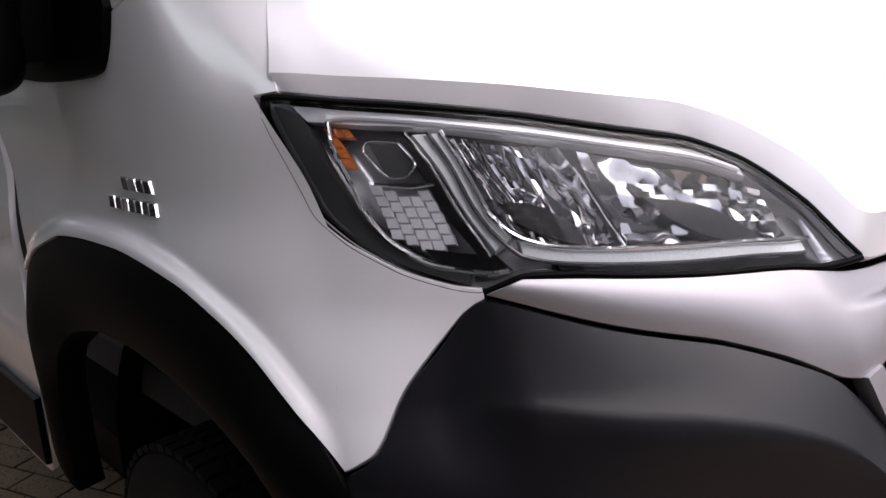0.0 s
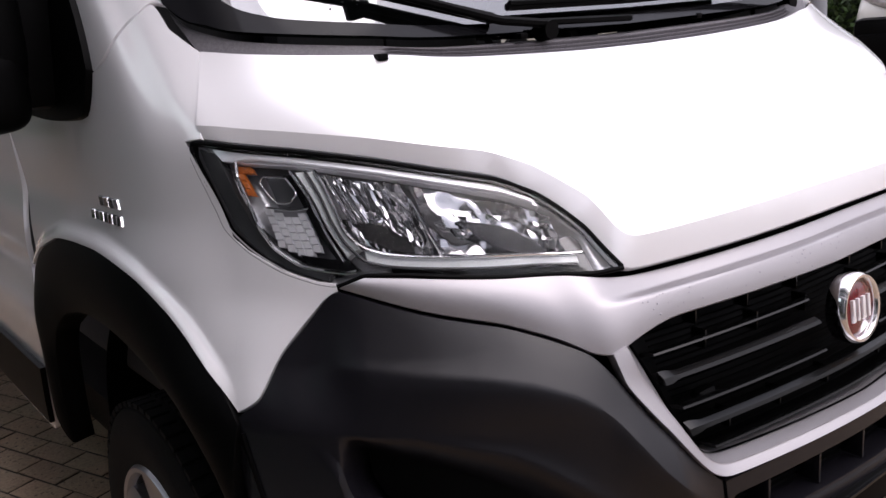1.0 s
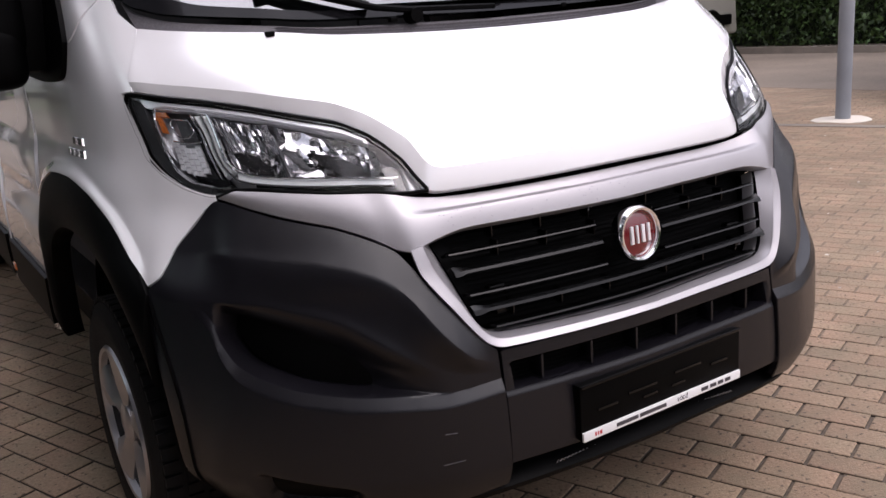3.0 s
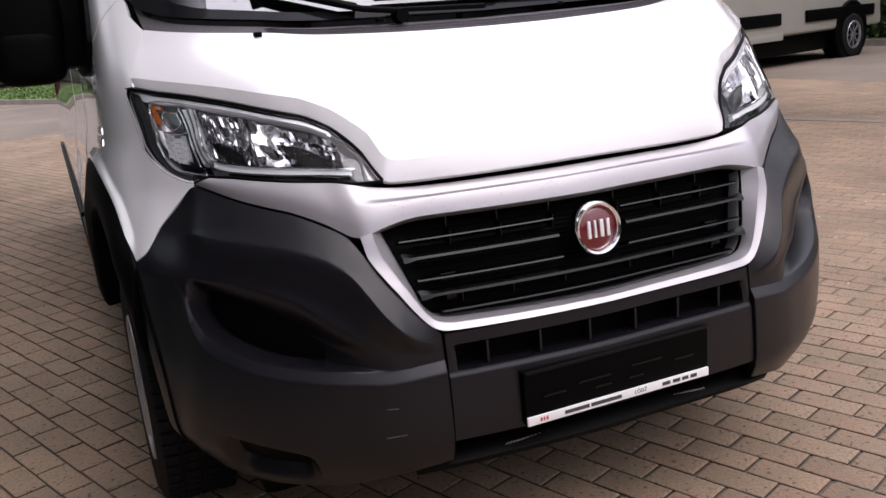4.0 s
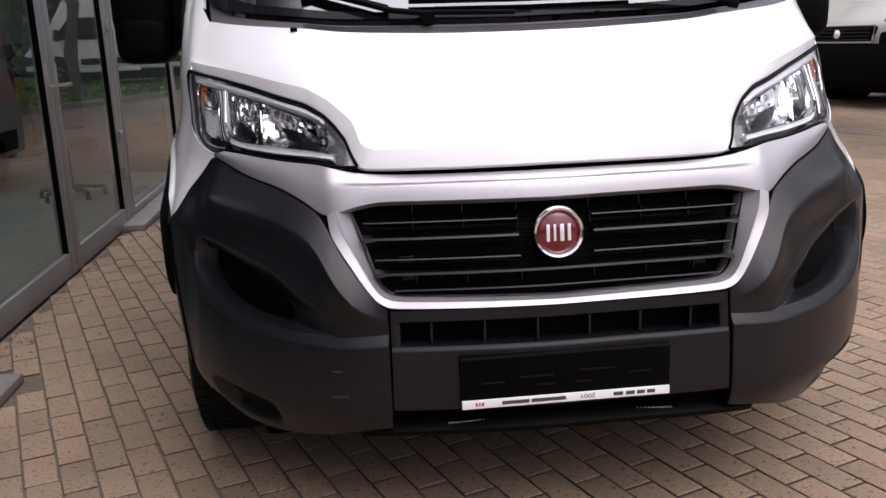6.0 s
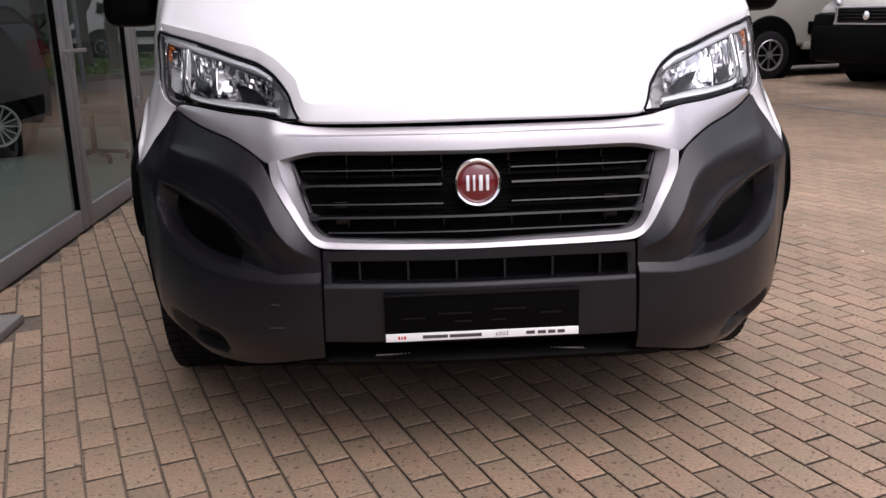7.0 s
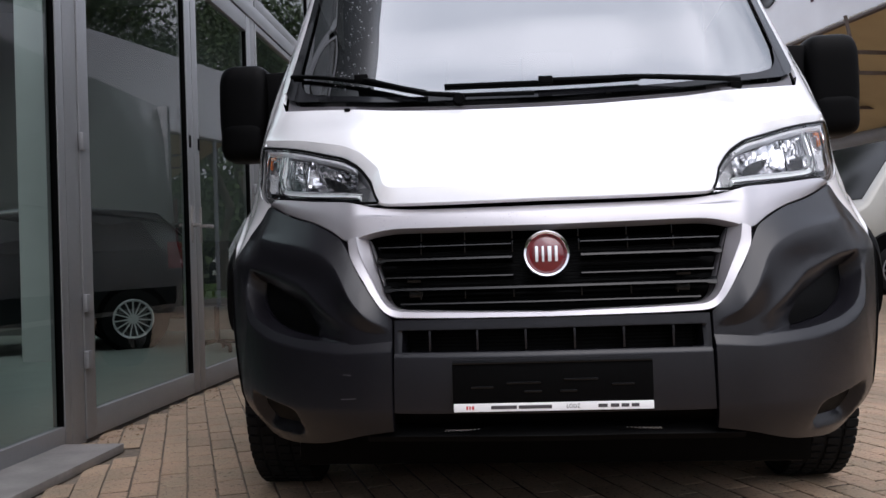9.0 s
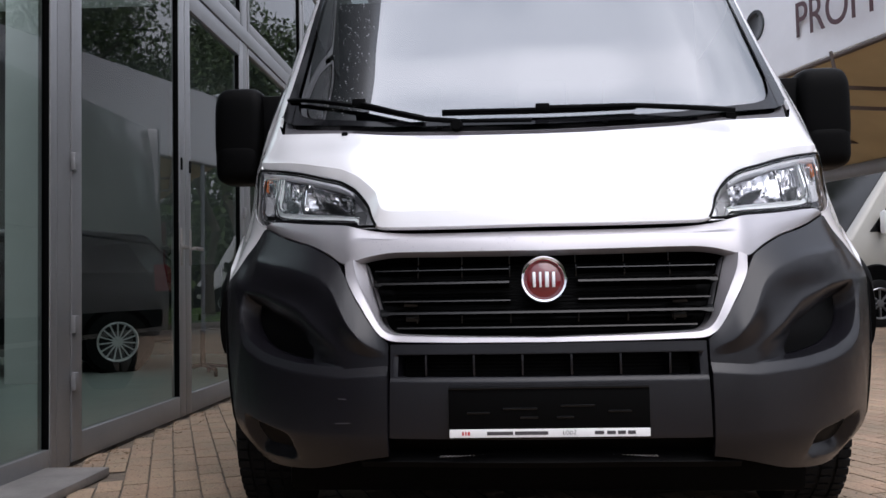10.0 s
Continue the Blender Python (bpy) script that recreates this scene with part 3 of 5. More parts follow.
part("cowl", panel([(0, 1.303), (.4, 1.305), (1.0, 1.316), (1.6, 1.329), (2.2, 1.337), (2.7, 1.344), (3.5, 1.356), (4.06, 1.366)], COWL_TOP, 90, 60,
                   relief=cowl_relief, both=True, lip=.02), COWLGREY, van, "black ribbed plastic scuttle below the windscreen")
screen = part("windscreen", panel(COWL_TOP, SCREEN_TOP, 70, 40, off=-.004, both=True, edges=""), SCREEN, van, "wet curved windscreen glass")
screen.visible_shadow = False
for s in (-1, 1):
    part("windscreen_border", merge(
        panel([(3.66, 1.399), (4.0, 1.411), (4.27, 1.442)], [(3.86, 2.06), (4.1, 2.06), (4.27, 2.055)], 24, 40, off=.004, side=s, edges=""),
        panel([(0, 1.340), (1.0, 1.348), (2.2, 1.366), (3.4, 1.388), (3.72, 1.400)], [(0, 1.357), (.83, 1.366), (2.01, 1.386), (2.74, 1.402), (3.21, 1.424), (3.5, 1.462), (3.69, 1.53)], 60, 10, off=.003, side=s, edges="")), FRIT, van)
    part("pillar", panel([(4.26, 1.447), (4.52, 1.449), (5.5, 1.396), (5.92, 1.355), (6.1, 1.335)], [(4.26, 2.10), (4.6, 2.09), (5.2, 2.07), (5.6, 2.05), (5.75, 2.04)], 30, 30, side=s), WHITE, van)
    part("side_glass", panel([(6.12, 1.338), (6.7, 1.305), (7.4, 1.285), (8.0, 1.29)], [(5.80, 2.02), (6.4, 1.98), (7.2, 1.95), (8.0, 1.95)], 30, 20, off=-.006, side=s), GLOSS_BLACK, van, "dark side window")
    door = part("door", panel([(7.48, .60), (7.6, .46), (8.05, .46)], [(7.30, 1.262), (7.6, 1.262), (8.05, 1.262)], 24, 40, side=s,
                              relief=lambda u, z, v, h: -.008 * np.sin(np.clip((z - .75) / .2, 0, 1) * np.pi)), WHITE, van)
    part("door_moulding", panel([(7.54, .50), (8.04, .50)], [(7.46, .66), (8.04, .66)], 10, 8, off=.014, side=s), BLACK, door)
    part("side_panel", merge(panel([(8.07, .46), (9, .46)], [(8.07, 1.26), (9, 1.26)], 24, 20, side=s),
                             panel([(8.02, 1.28), (9, 1.28)], [(8.02, 2.1), (9, 2.1)], 24, 20, side=s)), WHITE, van)
    part("tail_light", boxed((s * 1.0, 5.93, .95), (s * 1.05, 5.97, 1.5), .01), RED, van)
    part("side_moulding", panel([(8.08, .50), (8.95, .50)], [(8.08, .66), (8.95, .66)], 16, 8, off=.014, side=s), BLACK, van)
    part("side_marker", boxed((-.012, -.03, -.014), (.012, .03, .014), .004, Matrix.Translation((s * 1.075, 2.2, .56))), AMBER, van)
part("roof", merge(panel([(0, 2.105), (2.2, 2.105), (4.25, 2.085), (5.7, 2.05), (6.4, 1.99), (7.3, 1.96), (8.1, 1.97), (9, 2.1)],
                         [(0, 2.4), (2.2, 2.4), (4.25, 2.4), (5.7, 2.4), (6.4, 2.4), (7.3, 2.4), (8.1, 2.4), (9, 2.4)], 60, 20, both=True, edges="b"),
                   ([(x * .8, y, 2.42 - .02 * abs(x)) for y in (1.6, 1.9, 2.4, 5.95) for x in (-1, -.5, 0, .5, 1)],
                    [(r * 5 + c, r * 5 + c + 1, r * 5 + c + 6, r * 5 + c + 5) for r in range(3) for c in range(4)])), WHITE, van)
part("rear_wall", boxed((-1.0, 5.87, .40), (1.0, 5.95, 2.40), .03), WHITE, van)
part("cabin_floor", boxed((-.9, .95, .62), (.9, 2.2, .70), .01), INTERIOR, van)
part("bulkhead", boxed((-.92, 2.15, .7), (.92, 2.2, 2.3), .01), INTERIOR, van)
dash = bmesh.new()
box(dash, (-.86, .80, 1.18), (.86, 1.25, 1.30), .04)
box(dash, (-.22, 1.05, .8), (.22, 1.35, 1.28), .05)
part("dashboard", dash, INTERIOR, van)
for x in (-.5, .12, .55):
    seat = part("seat", boxed((x - .22, 1.55, .78), (x + .22, 2.0, 1.0), .05), INTERIOR, van)
    back = bmesh.new()
    box(back, (x - .22, 1.95, .95), (x + .22, 2.07, 1.58), .05)
    box(back, (x - .13, 1.96, 1.62), (x + .13, 2.05, 1.82), .04)
    part("seat_back", back, INTERIOR, seat)
wheelring = lathe([(-.015, .185), (0, .20), (.015, .185), (0, .17), (-.015, .185)], 32, "y")
bmesh.ops.transform(wheelring, matrix=Matrix.Translation((.5, 1.38, 1.30)) @ Matrix.Rotation(radians(-35), 4, "X"), verts=wheelring.verts)
part("steering_wheel", wheelring, BLACK, van)

# wipers
def skin_x(x, z, off=0.0):
    """A point of the skin at that x and height."""
    u = np.interp(abs(x), skin(np.linspace(0, 6, 200), np.full(200, z))[:, 0], np.linspace(0, 6, 200))
    return on_skin(math.copysign(u, x) if x else 0.0, z, off)


def along_screen(points, off, n=16):
    p = np.array(points, float)
    t = np.linspace(0, len(p) - 1, n)
    return [skin_x(np.interp(k, range(len(p)), p[:, 0]), np.interp(k, range(len(p)), p[:, 1]), off) for k in t]


for blade, arm, bracket in ((((-.88, 1.505), (-.59, 1.432), (-.36, 1.364)), ((-.58, 1.428), (-.36, 1.352), (-.25, 1.338)), (-.59, 1.434)),
                            (((-.30, 1.386), (.04, 1.382), (.35, 1.384)), ((.02, 1.384), (.34, 1.378), (.66, 1.346)), (.04, 1.384))):
    wiper = part("wiper", tube(along_screen(arm, .026), .009, 8), BLACK, van, "black wiper arm")
    part("wiper_blade", tube(along_screen(blade, .012), .008, 8), BLACK, wiper)
    spoiler = part("blade_spoiler", tube(along_screen(blade[1:] if bracket[0] < -.1 else blade, .022), .006, 6), BLACK, wiper)
    part("wiper_pivot", lathe([(-.02, 0), (-.02, .018), (.012, .022), (.02, .012), (.02, 0)], 16, "y"), BLACK, wiper).location = skin_x(arm[-1][0], arm[-1][1], .01)
    part("wiper_clip", boxed((-.024, -.014, -.013), (.024, .014, .013), .004), BLACK, wiper).location = skin_x(bracket[0], bracket[1], .026)
part("wiper_link", tube(along_screen(((-.28, 1.350), (0, 1.342)), .016), .007, 6), BLACK, van)
for x, z in ((-.307, 1.337), (.245, 1.342), (-.63, 1.326)):
    nozzle = part("washer_nozzle", boxed((-.010, -.009, -.006), (.010, .009, .006), .003), BLACK, van)
    nozzle.location = skin_x(x, z, .002)

# door mirrors
def pebble(c, h, e=.42, n=28):
    """A rounded block: centre, half sizes, squareness."""
    def p(a):
        return math.copysign(abs(a) ** e, a)
    v = []
    for i in range(n + 1):
        b = -math.pi / 2 + math.pi * i / n
        for k in range(n):
            a = 2 * math.pi * k / n
            v.append((c[0] + h[0] * p(math.cos(b)) * p(math.cos(a)), c[1] + h[1] * p(math.cos(b)) * p(math.sin(a)), c[2] + h[2] * p(math.sin(b))))
    return v, [(i * n + k, i * n + (k + 1) % n, (i + 1) * n + (k + 1) % n, (i + 1) * n + k) for i in range(n) for k in range(n)]


for s in (-1, 1):
    bm = welded(merge(pebble((s * 1.154, 1.20, 1.462), (.105, .092, .170), .46), pebble((s * 1.157, 1.195, 1.325), (.098, .090, .088), .5)))
    mirror = part("door_mirror", bm, BLACK, van, "large black door mirror housing")
    arm = boxed((.95, 1.14, 1.275), (1.10, 1.28, 1.60), .03)
    bmesh.ops.transform(arm, matrix=Matrix.Diagonal((s, 1, 1, 1)), verts=arm.verts)
    part("mirror_arm", arm, BLACK, mirror)
    part("mirror_glass", boxed((s * 1.08, 1.287, 1.36), (s * 1.235, 1.294, 1.59), .002), CHROME, mirror)
    part("mirror_indicator", boxed((s * 1.246, 1.17, 1.40), (s * 1.262, 1.21, 1.50), .004), STRIPW, mirror)
    part("mirror_base", panel([(6.02, 1.345), (6.2, 1.262), (6.6, 1.25), (6.95, 1.262)], [(5.82, 1.62), (6.1, 1.60), (6.5, 1.58), (6.8, 1.58)], 16, 16, off=.012, side=s, lip=.03), BLACK, mirror)

# wheels
def make_wheel():
    hub = empty("wheel", "", "")
    for key in ("label", "category"):
        if key in hub:
            del hub[key]
    tyre = part("tyre", lathe([(-.10, .205), (-.105, .25), (-.11, .30), (-.095, .333), (-.07, .342), (.07, .342), (.095, .333), (.11, .30), (.105, .25), (.10, .215), (.06, .205), (-.10, .205)], 64), RUBBER, hub)
    tread = bmesh.new()
    for i in range(60):
        m = Matrix.Rotation(2 * math.pi * i / 60, 4, "X")
        for x in (-.075, -.025, .025, .075):
            box(tread, (x - .019, -.013, .338), (x + .019, .013, .349), 0, m @ Matrix.Rotation(.02 * (x > 0), 4, "X"))
    part("tread", tread, RUBBER, tyre)
    rim = part("rim", lathe([(.04, 0), (.045, .10), (.03, .16), (.05, .19), (.098, .218), (.104, .212), (.09, .20), (.04, .19)], 48), INTERIOR, hub)
    for i in range(5):
        m = Matrix.Rotation(2 * math.pi * i / 5, 4, "X")
        spoke = bmesh.new()
        for side in (-1, 1):
            a = [(.094, 0, .050), (.088, side * .030, .060), (.082, side * .040, .118), (.096, side * .070, .182), (.104, side * .052, .206), (.108, 0, .212), (.104, 0, .12)]
            f = [spoke.verts.new(m @ Vector(p)) for p in a]
            b = [spoke.verts.new(m @ Vector((p[0] - .02, p[1], p[2]))) for p in a]
            for k in range(6):
                j = (k + 1) % 6
                spoke.faces.new((f[k], f[j], f[6]))
                spoke.faces.new((f[k], f[j], b[j], b[k]))
        part("spoke", spoke, RIM, rim)
    part("hub_cap", lathe([(.06, .062), (.092, .058), (.100, .040), (.102, 0)], 24), RIM, rim)
    part("trim_ring", lathe([(.09, .196), (.106, .203), (.108, .213), (.098, .221), (.085, .222)], 48), RIM, rim)
    return hub


wheel = make_wheel()
wheel.parent = van
wheel.matrix_basis = pose(.925, .95, .348, 0, 0, 0)
for x, y, turn in ((-.925, .95, 180), (.925, 4.98, 0), (-.925, 4.98, 180)):
    c = copy_thing(wheel, pose(x, y, .348, 0, 0, turn))
    c.parent = van
for s in (-1, 1):
    liner = lathe([(-.02, 0), (-.02, .30), (.0, .50), (.27, .50)], 48)
    bmesh.ops.transform(liner, matrix=Matrix.Translation((s * .68, .97, .40)) @ Matrix.Diagonal((s, 1, 1, 1)), verts=liner.verts)
    bmesh.ops.delete(liner, geom=[f for f in liner.faces if max(v.co.z for v in f.verts) < (.36 if f.calc_center_median().y < .97 else .16)], context="FACES")
    part("wheel_liner", liner, BLACK, van)
part("chassis", boxed((-.62, .5, .28), (.62, 5.0, .62), .04), BLACK, van)

# ---- grille, badge and plate holder ----
part("grille_back", panel([(0, .645), (.5, .65), (1.3, .66)], [(0, .915), (.5, .915), (1.55, .905)], 30, 10, off=-.085, both=True, edges=""), BLACK, van)
BARS = [(.861, .10, 1.08, .004, 0), (.822, .10, 1.10, .0065, 1), (.772, .10, 1.03, .004, 0), (.738, 0, 1.06, .0065, 1), (.697, 0, .93, .004, 0)]
for z, u0, u1, r, main in BARS:
    for s in ((-1, 1) if u0 else (0,)):
        us = np.linspace(u0 * 2, u1, 30) * s if s else np.linspace(-u1, u1, 60)
        swell = 1 + .7 * main * step(np.abs(us), u1 - .12, u1 - .04)
        lo = on_skin(us, z - r * swell, -.014 - .006 * (1 - main))
        hi = on_skin(us, z + r * swell, -.024 - .006 * (1 - main))
        n = len(us)
        bo = on_skin(us, z - r * .6, -.060)
        to = on_skin(us, z + r * .9, -.060)
        ring = np.stack([lo, (lo + hi) / 2 + np.array([0, -.004, .001]), hi, to, bo], 1).reshape(-1, 3)
        f = [(i * 5 + k, (i + 1) * 5 + k, (i + 1) * 5 + (k + 1) % 5, i * 5 + (k + 1) % 5) for i in range(n - 1) for k in range(5)]
        f += [tuple(range(5)), tuple(range((n - 1) * 5, n * 5))]
        bm = bmesh.new()
        vs = [bm.verts.new(p) for p in ring]
        for q in f:
            bm.faces.new([vs[k] for k in q])
        part("grille_bar", bm, GRILLE, van, angle=25)
for x in (-.351, -.226, -.092, .092, .226, .351):
    for z0, z1 in ((.864, .898), (.826, .858), (.701, .735)):
        y = float(skin(abs(x) / .46, (z0 + z1) / 2)[1])
        part("grille_rib", boxed((x - .002, y + .034, z0), (x + .002, y + .062, z1), .0005), GRILLE, van)
for x, z in ((-.372, .757), (-.366, .716), (.372, .757), (.366, .716)):
    y = float(skin(abs(x) / .46, z)[1])
    part("grille_clip", boxed((x - .020, y + .046, z - .010), (x + .020, y + .066, z + .010), .003), GRILLE, van)
part("radiator_mesh", merge(*[tube([on_skin(u, z, -.070) for u in np.linspace(-.95, .95, 20)], .0016, 5) for z in np.arange(.69, .89, .010)]), BLACK, van)

badge = part("badge", lathe([(0, .052), (-.012, .052), (-.017, .056), (-.018, .061), (-.012, .065), (.0, .066), (.02, .062)], 48, "y"), CHROME, van, "round chrome badge with a red centre")
badge.matrix_basis = pose(0, .068, .816, -6, 0, 0)
part("badge_disc", lathe([(.02, .0535), (-.004, .0535), (-.010, .045), (-.012, 0)], 40, "y"), RED, badge)
for x, w in ((-.027, .008), (-.010, .006), (.008, .010), (.026, .008)):
    part("badge_bar", boxed((x - w / 2, -.0165, -.021), (x + w / 2, -.010, .021), .001), BRIGHT, badge)

holder = bmesh.new()
PLATE_Y = -.012
box(holder, (-.264, PLATE_Y - .004, .405), (.264, PLATE_Y + .030, .536), .004)
plate = part("plate_holder", holder, BLACK, van, "empty black number plate holder")
part("plate_rim", boxed((-.262, PLATE_Y - .010, .530), (.262, PLATE_Y - .003, .536), .001), GLOSS_BLACK, plate)
for x0, x1, z in ((-.215, -.155, .468), (-.12, -.03, .478), (-.075, -.028, .455), (.02, .065, .455), (.03, .12, .485), (.155, .215, .470)):
    part("holder_rib", boxed((x0, PLATE_Y - .0075, z - .003), (x1, PLATE_Y - .003, z + .003), .001), GLOSS_BLACK, plate)
strip = part("label_strip", boxed((-.262, PLATE_Y - .009, .404), (.262, PLATE_Y - .003, .4255), .001), STRIPW, plate, "white advertising strip with dark bars of print")
for x0, x1, m in ((-.229, -.224, REDINK), (-.221, -.217, REDINK), (-.214, -.208, REDINK), (-.163, -.095, INK), (-.090, -.003, INK), (.118, .142, INK), (.150, .172, INK), (.178, .198, INK), (.204, .224, INK)):
    part("print_bar", boxed((x0, PLATE_Y - .0098, .4105), (x1, PLATE_Y - .0088, .4195)), m, strip)


def words(name, text, size, mat, m, parent=None, extrude=.0006):
    cu = bpy.data.curves.new(name, "FONT")
    cu.body, cu.size, cu.extrude, cu.align_x = text, size, extrude, "LEFT"
    tmp = bpy.data.objects.new(name, cu)
    scene.collection.objects.link(tmp)
    bpy.context.view_layer.update()
    me = bpy.data.meshes.new_from_object(tmp.evaluated_get(bpy.context.evaluated_depsgraph_get()))
    bpy.data.objects.remove(tmp)
    me.materials.clear()
    me.materials.append(mat)
    ob = new(name, me)
    ob.parent = parent
    ob.matrix_basis = m
    return ob


words("lettering", "ŁÓDŹ", .0135, INK, pose(.035, PLATE_Y - .0092, .4105, 90, 0, 0), strip)

for s in (-1, 1):
    for z, a, b, n in ((1.110, 6.10, 6.30, 4), (1.081, 6.10, 6.42, 7)):
        for k in range(n):
            w = (b - a) / n
            part("fender_emblem", panel([(a + k * w, z - .008), (a + k * w + w * .75, z - .008)], [(a + k * w, z + .008), (a + k * w + w * .75, z + .008)], 4, 4, off=.004, side=s, lip=.005), SMOKE if k % 2 else CHROME, van)

# ---- headlamps ----
def lamp_path(points, off, n=30, side=1):
    q = smooth_line(points, n)
    p = on_skin(q[:, 0], q[:, 1], off)
    return p * np.array([side, 1, 1])


BOWL_LOW = np.array([(1.3, 1.026), (2.4, 1.040), (2.9, 1.048), (3.3, 1.057), (3.6, 1.074)]).T
BOWL_TOP = np.array([(1.3, 1.062), (1.5, 1.088), (1.9, 1.112), (2.35, 1.132), (2.95, 1.157), (3.66, 1.178)]).T


def bowl(u0, u1, n, nz, deep, side, seed):
    """A mirrored bowl of flat facets, open towards the lens."""
    g = np.random.default_rng(seed)
    v = []
    for j in range(nz + 1):
        for i in range(n + 1):
            p, q = i / n, j / nz
            u = u0 + (u1 - u0) * p
            zl, zt = np.interp(u, *BOWL_LOW), np.interp(u, *BOWL_TOP)
            hollow = (max(math.sin(math.pi * p), 0) * max(math.sin(math.pi * (.12 + .76 * q)), 0)) ** .7
            x = on_skin(u + (u1 - u0) * .2 / n * g.normal(), zl + (zt - zl) * q, -.016 - deep * hollow + (.0023 * g.normal() if hollow > .1 else 0))
            v.append((x[0] * side, x[1], x[2]))
    w = n + 1
    f = [(j * w + i, j * w + i + 1, (j + 1) * w + i + 1, (j + 1) * w + i) for j in range(nz) for i in range(n)]
    return v, f if side > 0 else [q[::-1] for q in f]


for s in (-1, 1):
    low, top = [(x, z + .003) for x, z in LAMP_LOW], [(x, z - .003) for x, z in LAMP_TOP]
    lamp = part("headlamp", panel(low, top, 90, 30, off=-.050, side=s, edges="",
                                  relief=lambda u, z, v, h: np.minimum(.029, .045 * (1 - step(np.minimum(v, 1 - v), 0, .07)) + .05 * step(u, 4.55, 4.97) + .04 * (1 - step(u, 1.05, 1.35)))),
                LAMPGREY, van, "clear headlamp with chrome inner strips")
    lens = part("lens", panel(low, top, 90, 24, off=-.002, side=s, lip=.008), LENS, lamp, "clear polycarbonate lens")
    lens.visible_shadow = False
    # dark rim all round and the dark outer blade
    part("lamp_rim", merge(tube(lamp_path(LAMP_TOP, -.004, 70, s), .0042, 8), tube(lamp_path(LAMP_LOW, -.004, 90, s), .0042, 8)), BLACK, lamp)
    part("outer_blade", panel([(4.10, 1.014), (4.5, 1.034), (4.80, 1.060), (4.97, 1.092), (5.00, 1.130), (4.97, 1.175), (4.90, 1.214)],
                              [(4.06, 1.024), (4.42, 1.046), (4.68, 1.074), (4.79, 1.105), (4.80, 1.140), (4.75, 1.175), (4.68, 1.205)], 40, 8, off=-.012, side=s, lip=.03), SMOKE, lamp, "smoked outer blade")
    part("inner_tip", panel([(1.09, .992), (1.25, .994), (1.5, .999), (1.75, 1.003)], [(1.14, 1.030), (1.25, 1.050), (1.42, 1.046), (1.62, 1.030)], 14, 8, off=-.026, side=s, lip=.01), SMOKE, lamp, "dark inner tip")
    # bright strips
    for pts, r, off in (
            ([(1.26, 1.020), (1.8, 1.026), (2.4, 1.034), (2.9, 1.041), (3.31, 1.050), (3.54, 1.062), (3.67, 1.085), (3.66, 1.12), (3.61, 1.155), (3.59, 1.176)], .0050, -.010),
            ([(1.35, 1.007), (2.4, 1.017), (3.25, 1.031), (3.58, 1.042), (3.74, 1.072), (3.78, 1.106), (3.73, 1.14), (3.69, 1.176)], .0042, -.010),
            ([(3.84, 1.044), (3.90, 1.08), (3.92, 1.11), (3.88, 1.145), (3.86, 1.178)], .0036, -.012),
            ([(4.45, 1.194), (4.60, 1.170), (4.67, 1.145), (4.71, 1.100), (4.60, 1.063), (4.34, 1.037), (3.92, 1.026), (3.74, 1.028)], .0055, -.010),
            ([(1.55, 1.100), (1.9, 1.120), (2.35, 1.140), (2.95, 1.165), (3.66, 1.187), (4.2, 1.198), (4.45, 1.196)], .0066, -.010),
            ([(2.72, 1.033), (2.77, 1.075), (2.79, 1.128)], .0040, -.018),
            ([(3.98, 1.122), (4.20, 1.120), (4.50, 1.124)], .0030, -.014),
            ([(3.98, 1.168), (4.00, 1.145), (4.16, 1.132), (4.34, 1.133), (4.36, 1.160), (4.22, 1.172), (3.98, 1.168)], .0026, -.016)):
        part("chrome_strip", tube(lamp_path(pts, off, 36, s), r * .58, 8), BRIGHT if r > .006 else SMOKE if r == .0042 else CHROME, lamp)
    # the broad light guide between its two bright edges, and the dark gap outside it
    part("light_guide", panel([(3.60, 1.062), (3.68, 1.085), (3.67, 1.12), (3.62, 1.155), (3.60, 1.176)], [(3.78, 1.050), (3.85, 1.083), (3.87, 1.11), (3.83, 1.145), (3.81, 1.176)],
                              20, 5, off=-.014, side=s, lip=.02), GUIDE, lamp, "pale grey daytime light guide")
    part("light_guide", panel([(1.32, 1.008), (1.8, 1.011), (2.4, 1.019), (2.9, 1.027), (3.25, 1.033), (3.56, 1.044)], [(1.32, 1.018), (1.8, 1.024), (2.4, 1.032), (2.9, 1.039), (3.28, 1.047), (3.53, 1.059)],
                              40, 4, off=-.013, side=s, lip=.02), GUIDE, lamp, "pale grey daytime light guide")
    part("dark_bezel", panel([(3.88, 1.048), (3.93, 1.083), (3.95, 1.11), (3.91, 1.145), (3.89, 1.176)], [(3.94, 1.048), (4.03, 1.083), (4.05, 1.11), (4.00, 1.145), (3.97, 1.176)], 20, 5, off=-.022, side=s, lip=.02), GLOSS_BLACK, lamp)
    part("dark_bezel", panel([(3.72, 1.030), (3.95, 1.030), (4.30, 1.040)], [(3.80, 1.046), (3.98, 1.047), (4.34, 1.054)], 14, 4, off=-.018, side=s, lip=.02), GLOSS_BLACK, lamp)
    for k in range(6):
        u = 3.36 + .038 * k
        part("bowl_rib", tube(lamp_path([(u - .02, 1.100), (u + .012, 1.120), (u + .018, 1.140), (u, 1.162)], -.021 - .002 * (5 - k), 12, s), .0013, 5), MIRRORED if k % 2 else SMOKE, lamp)
    part("dark_cell", panel([(3.96, 1.126), (4.38, 1.128)], [(3.94, 1.174), (4.20, 1.180)], 8, 8, off=-.030, side=s, lip=.02), SMOKE, lamp)
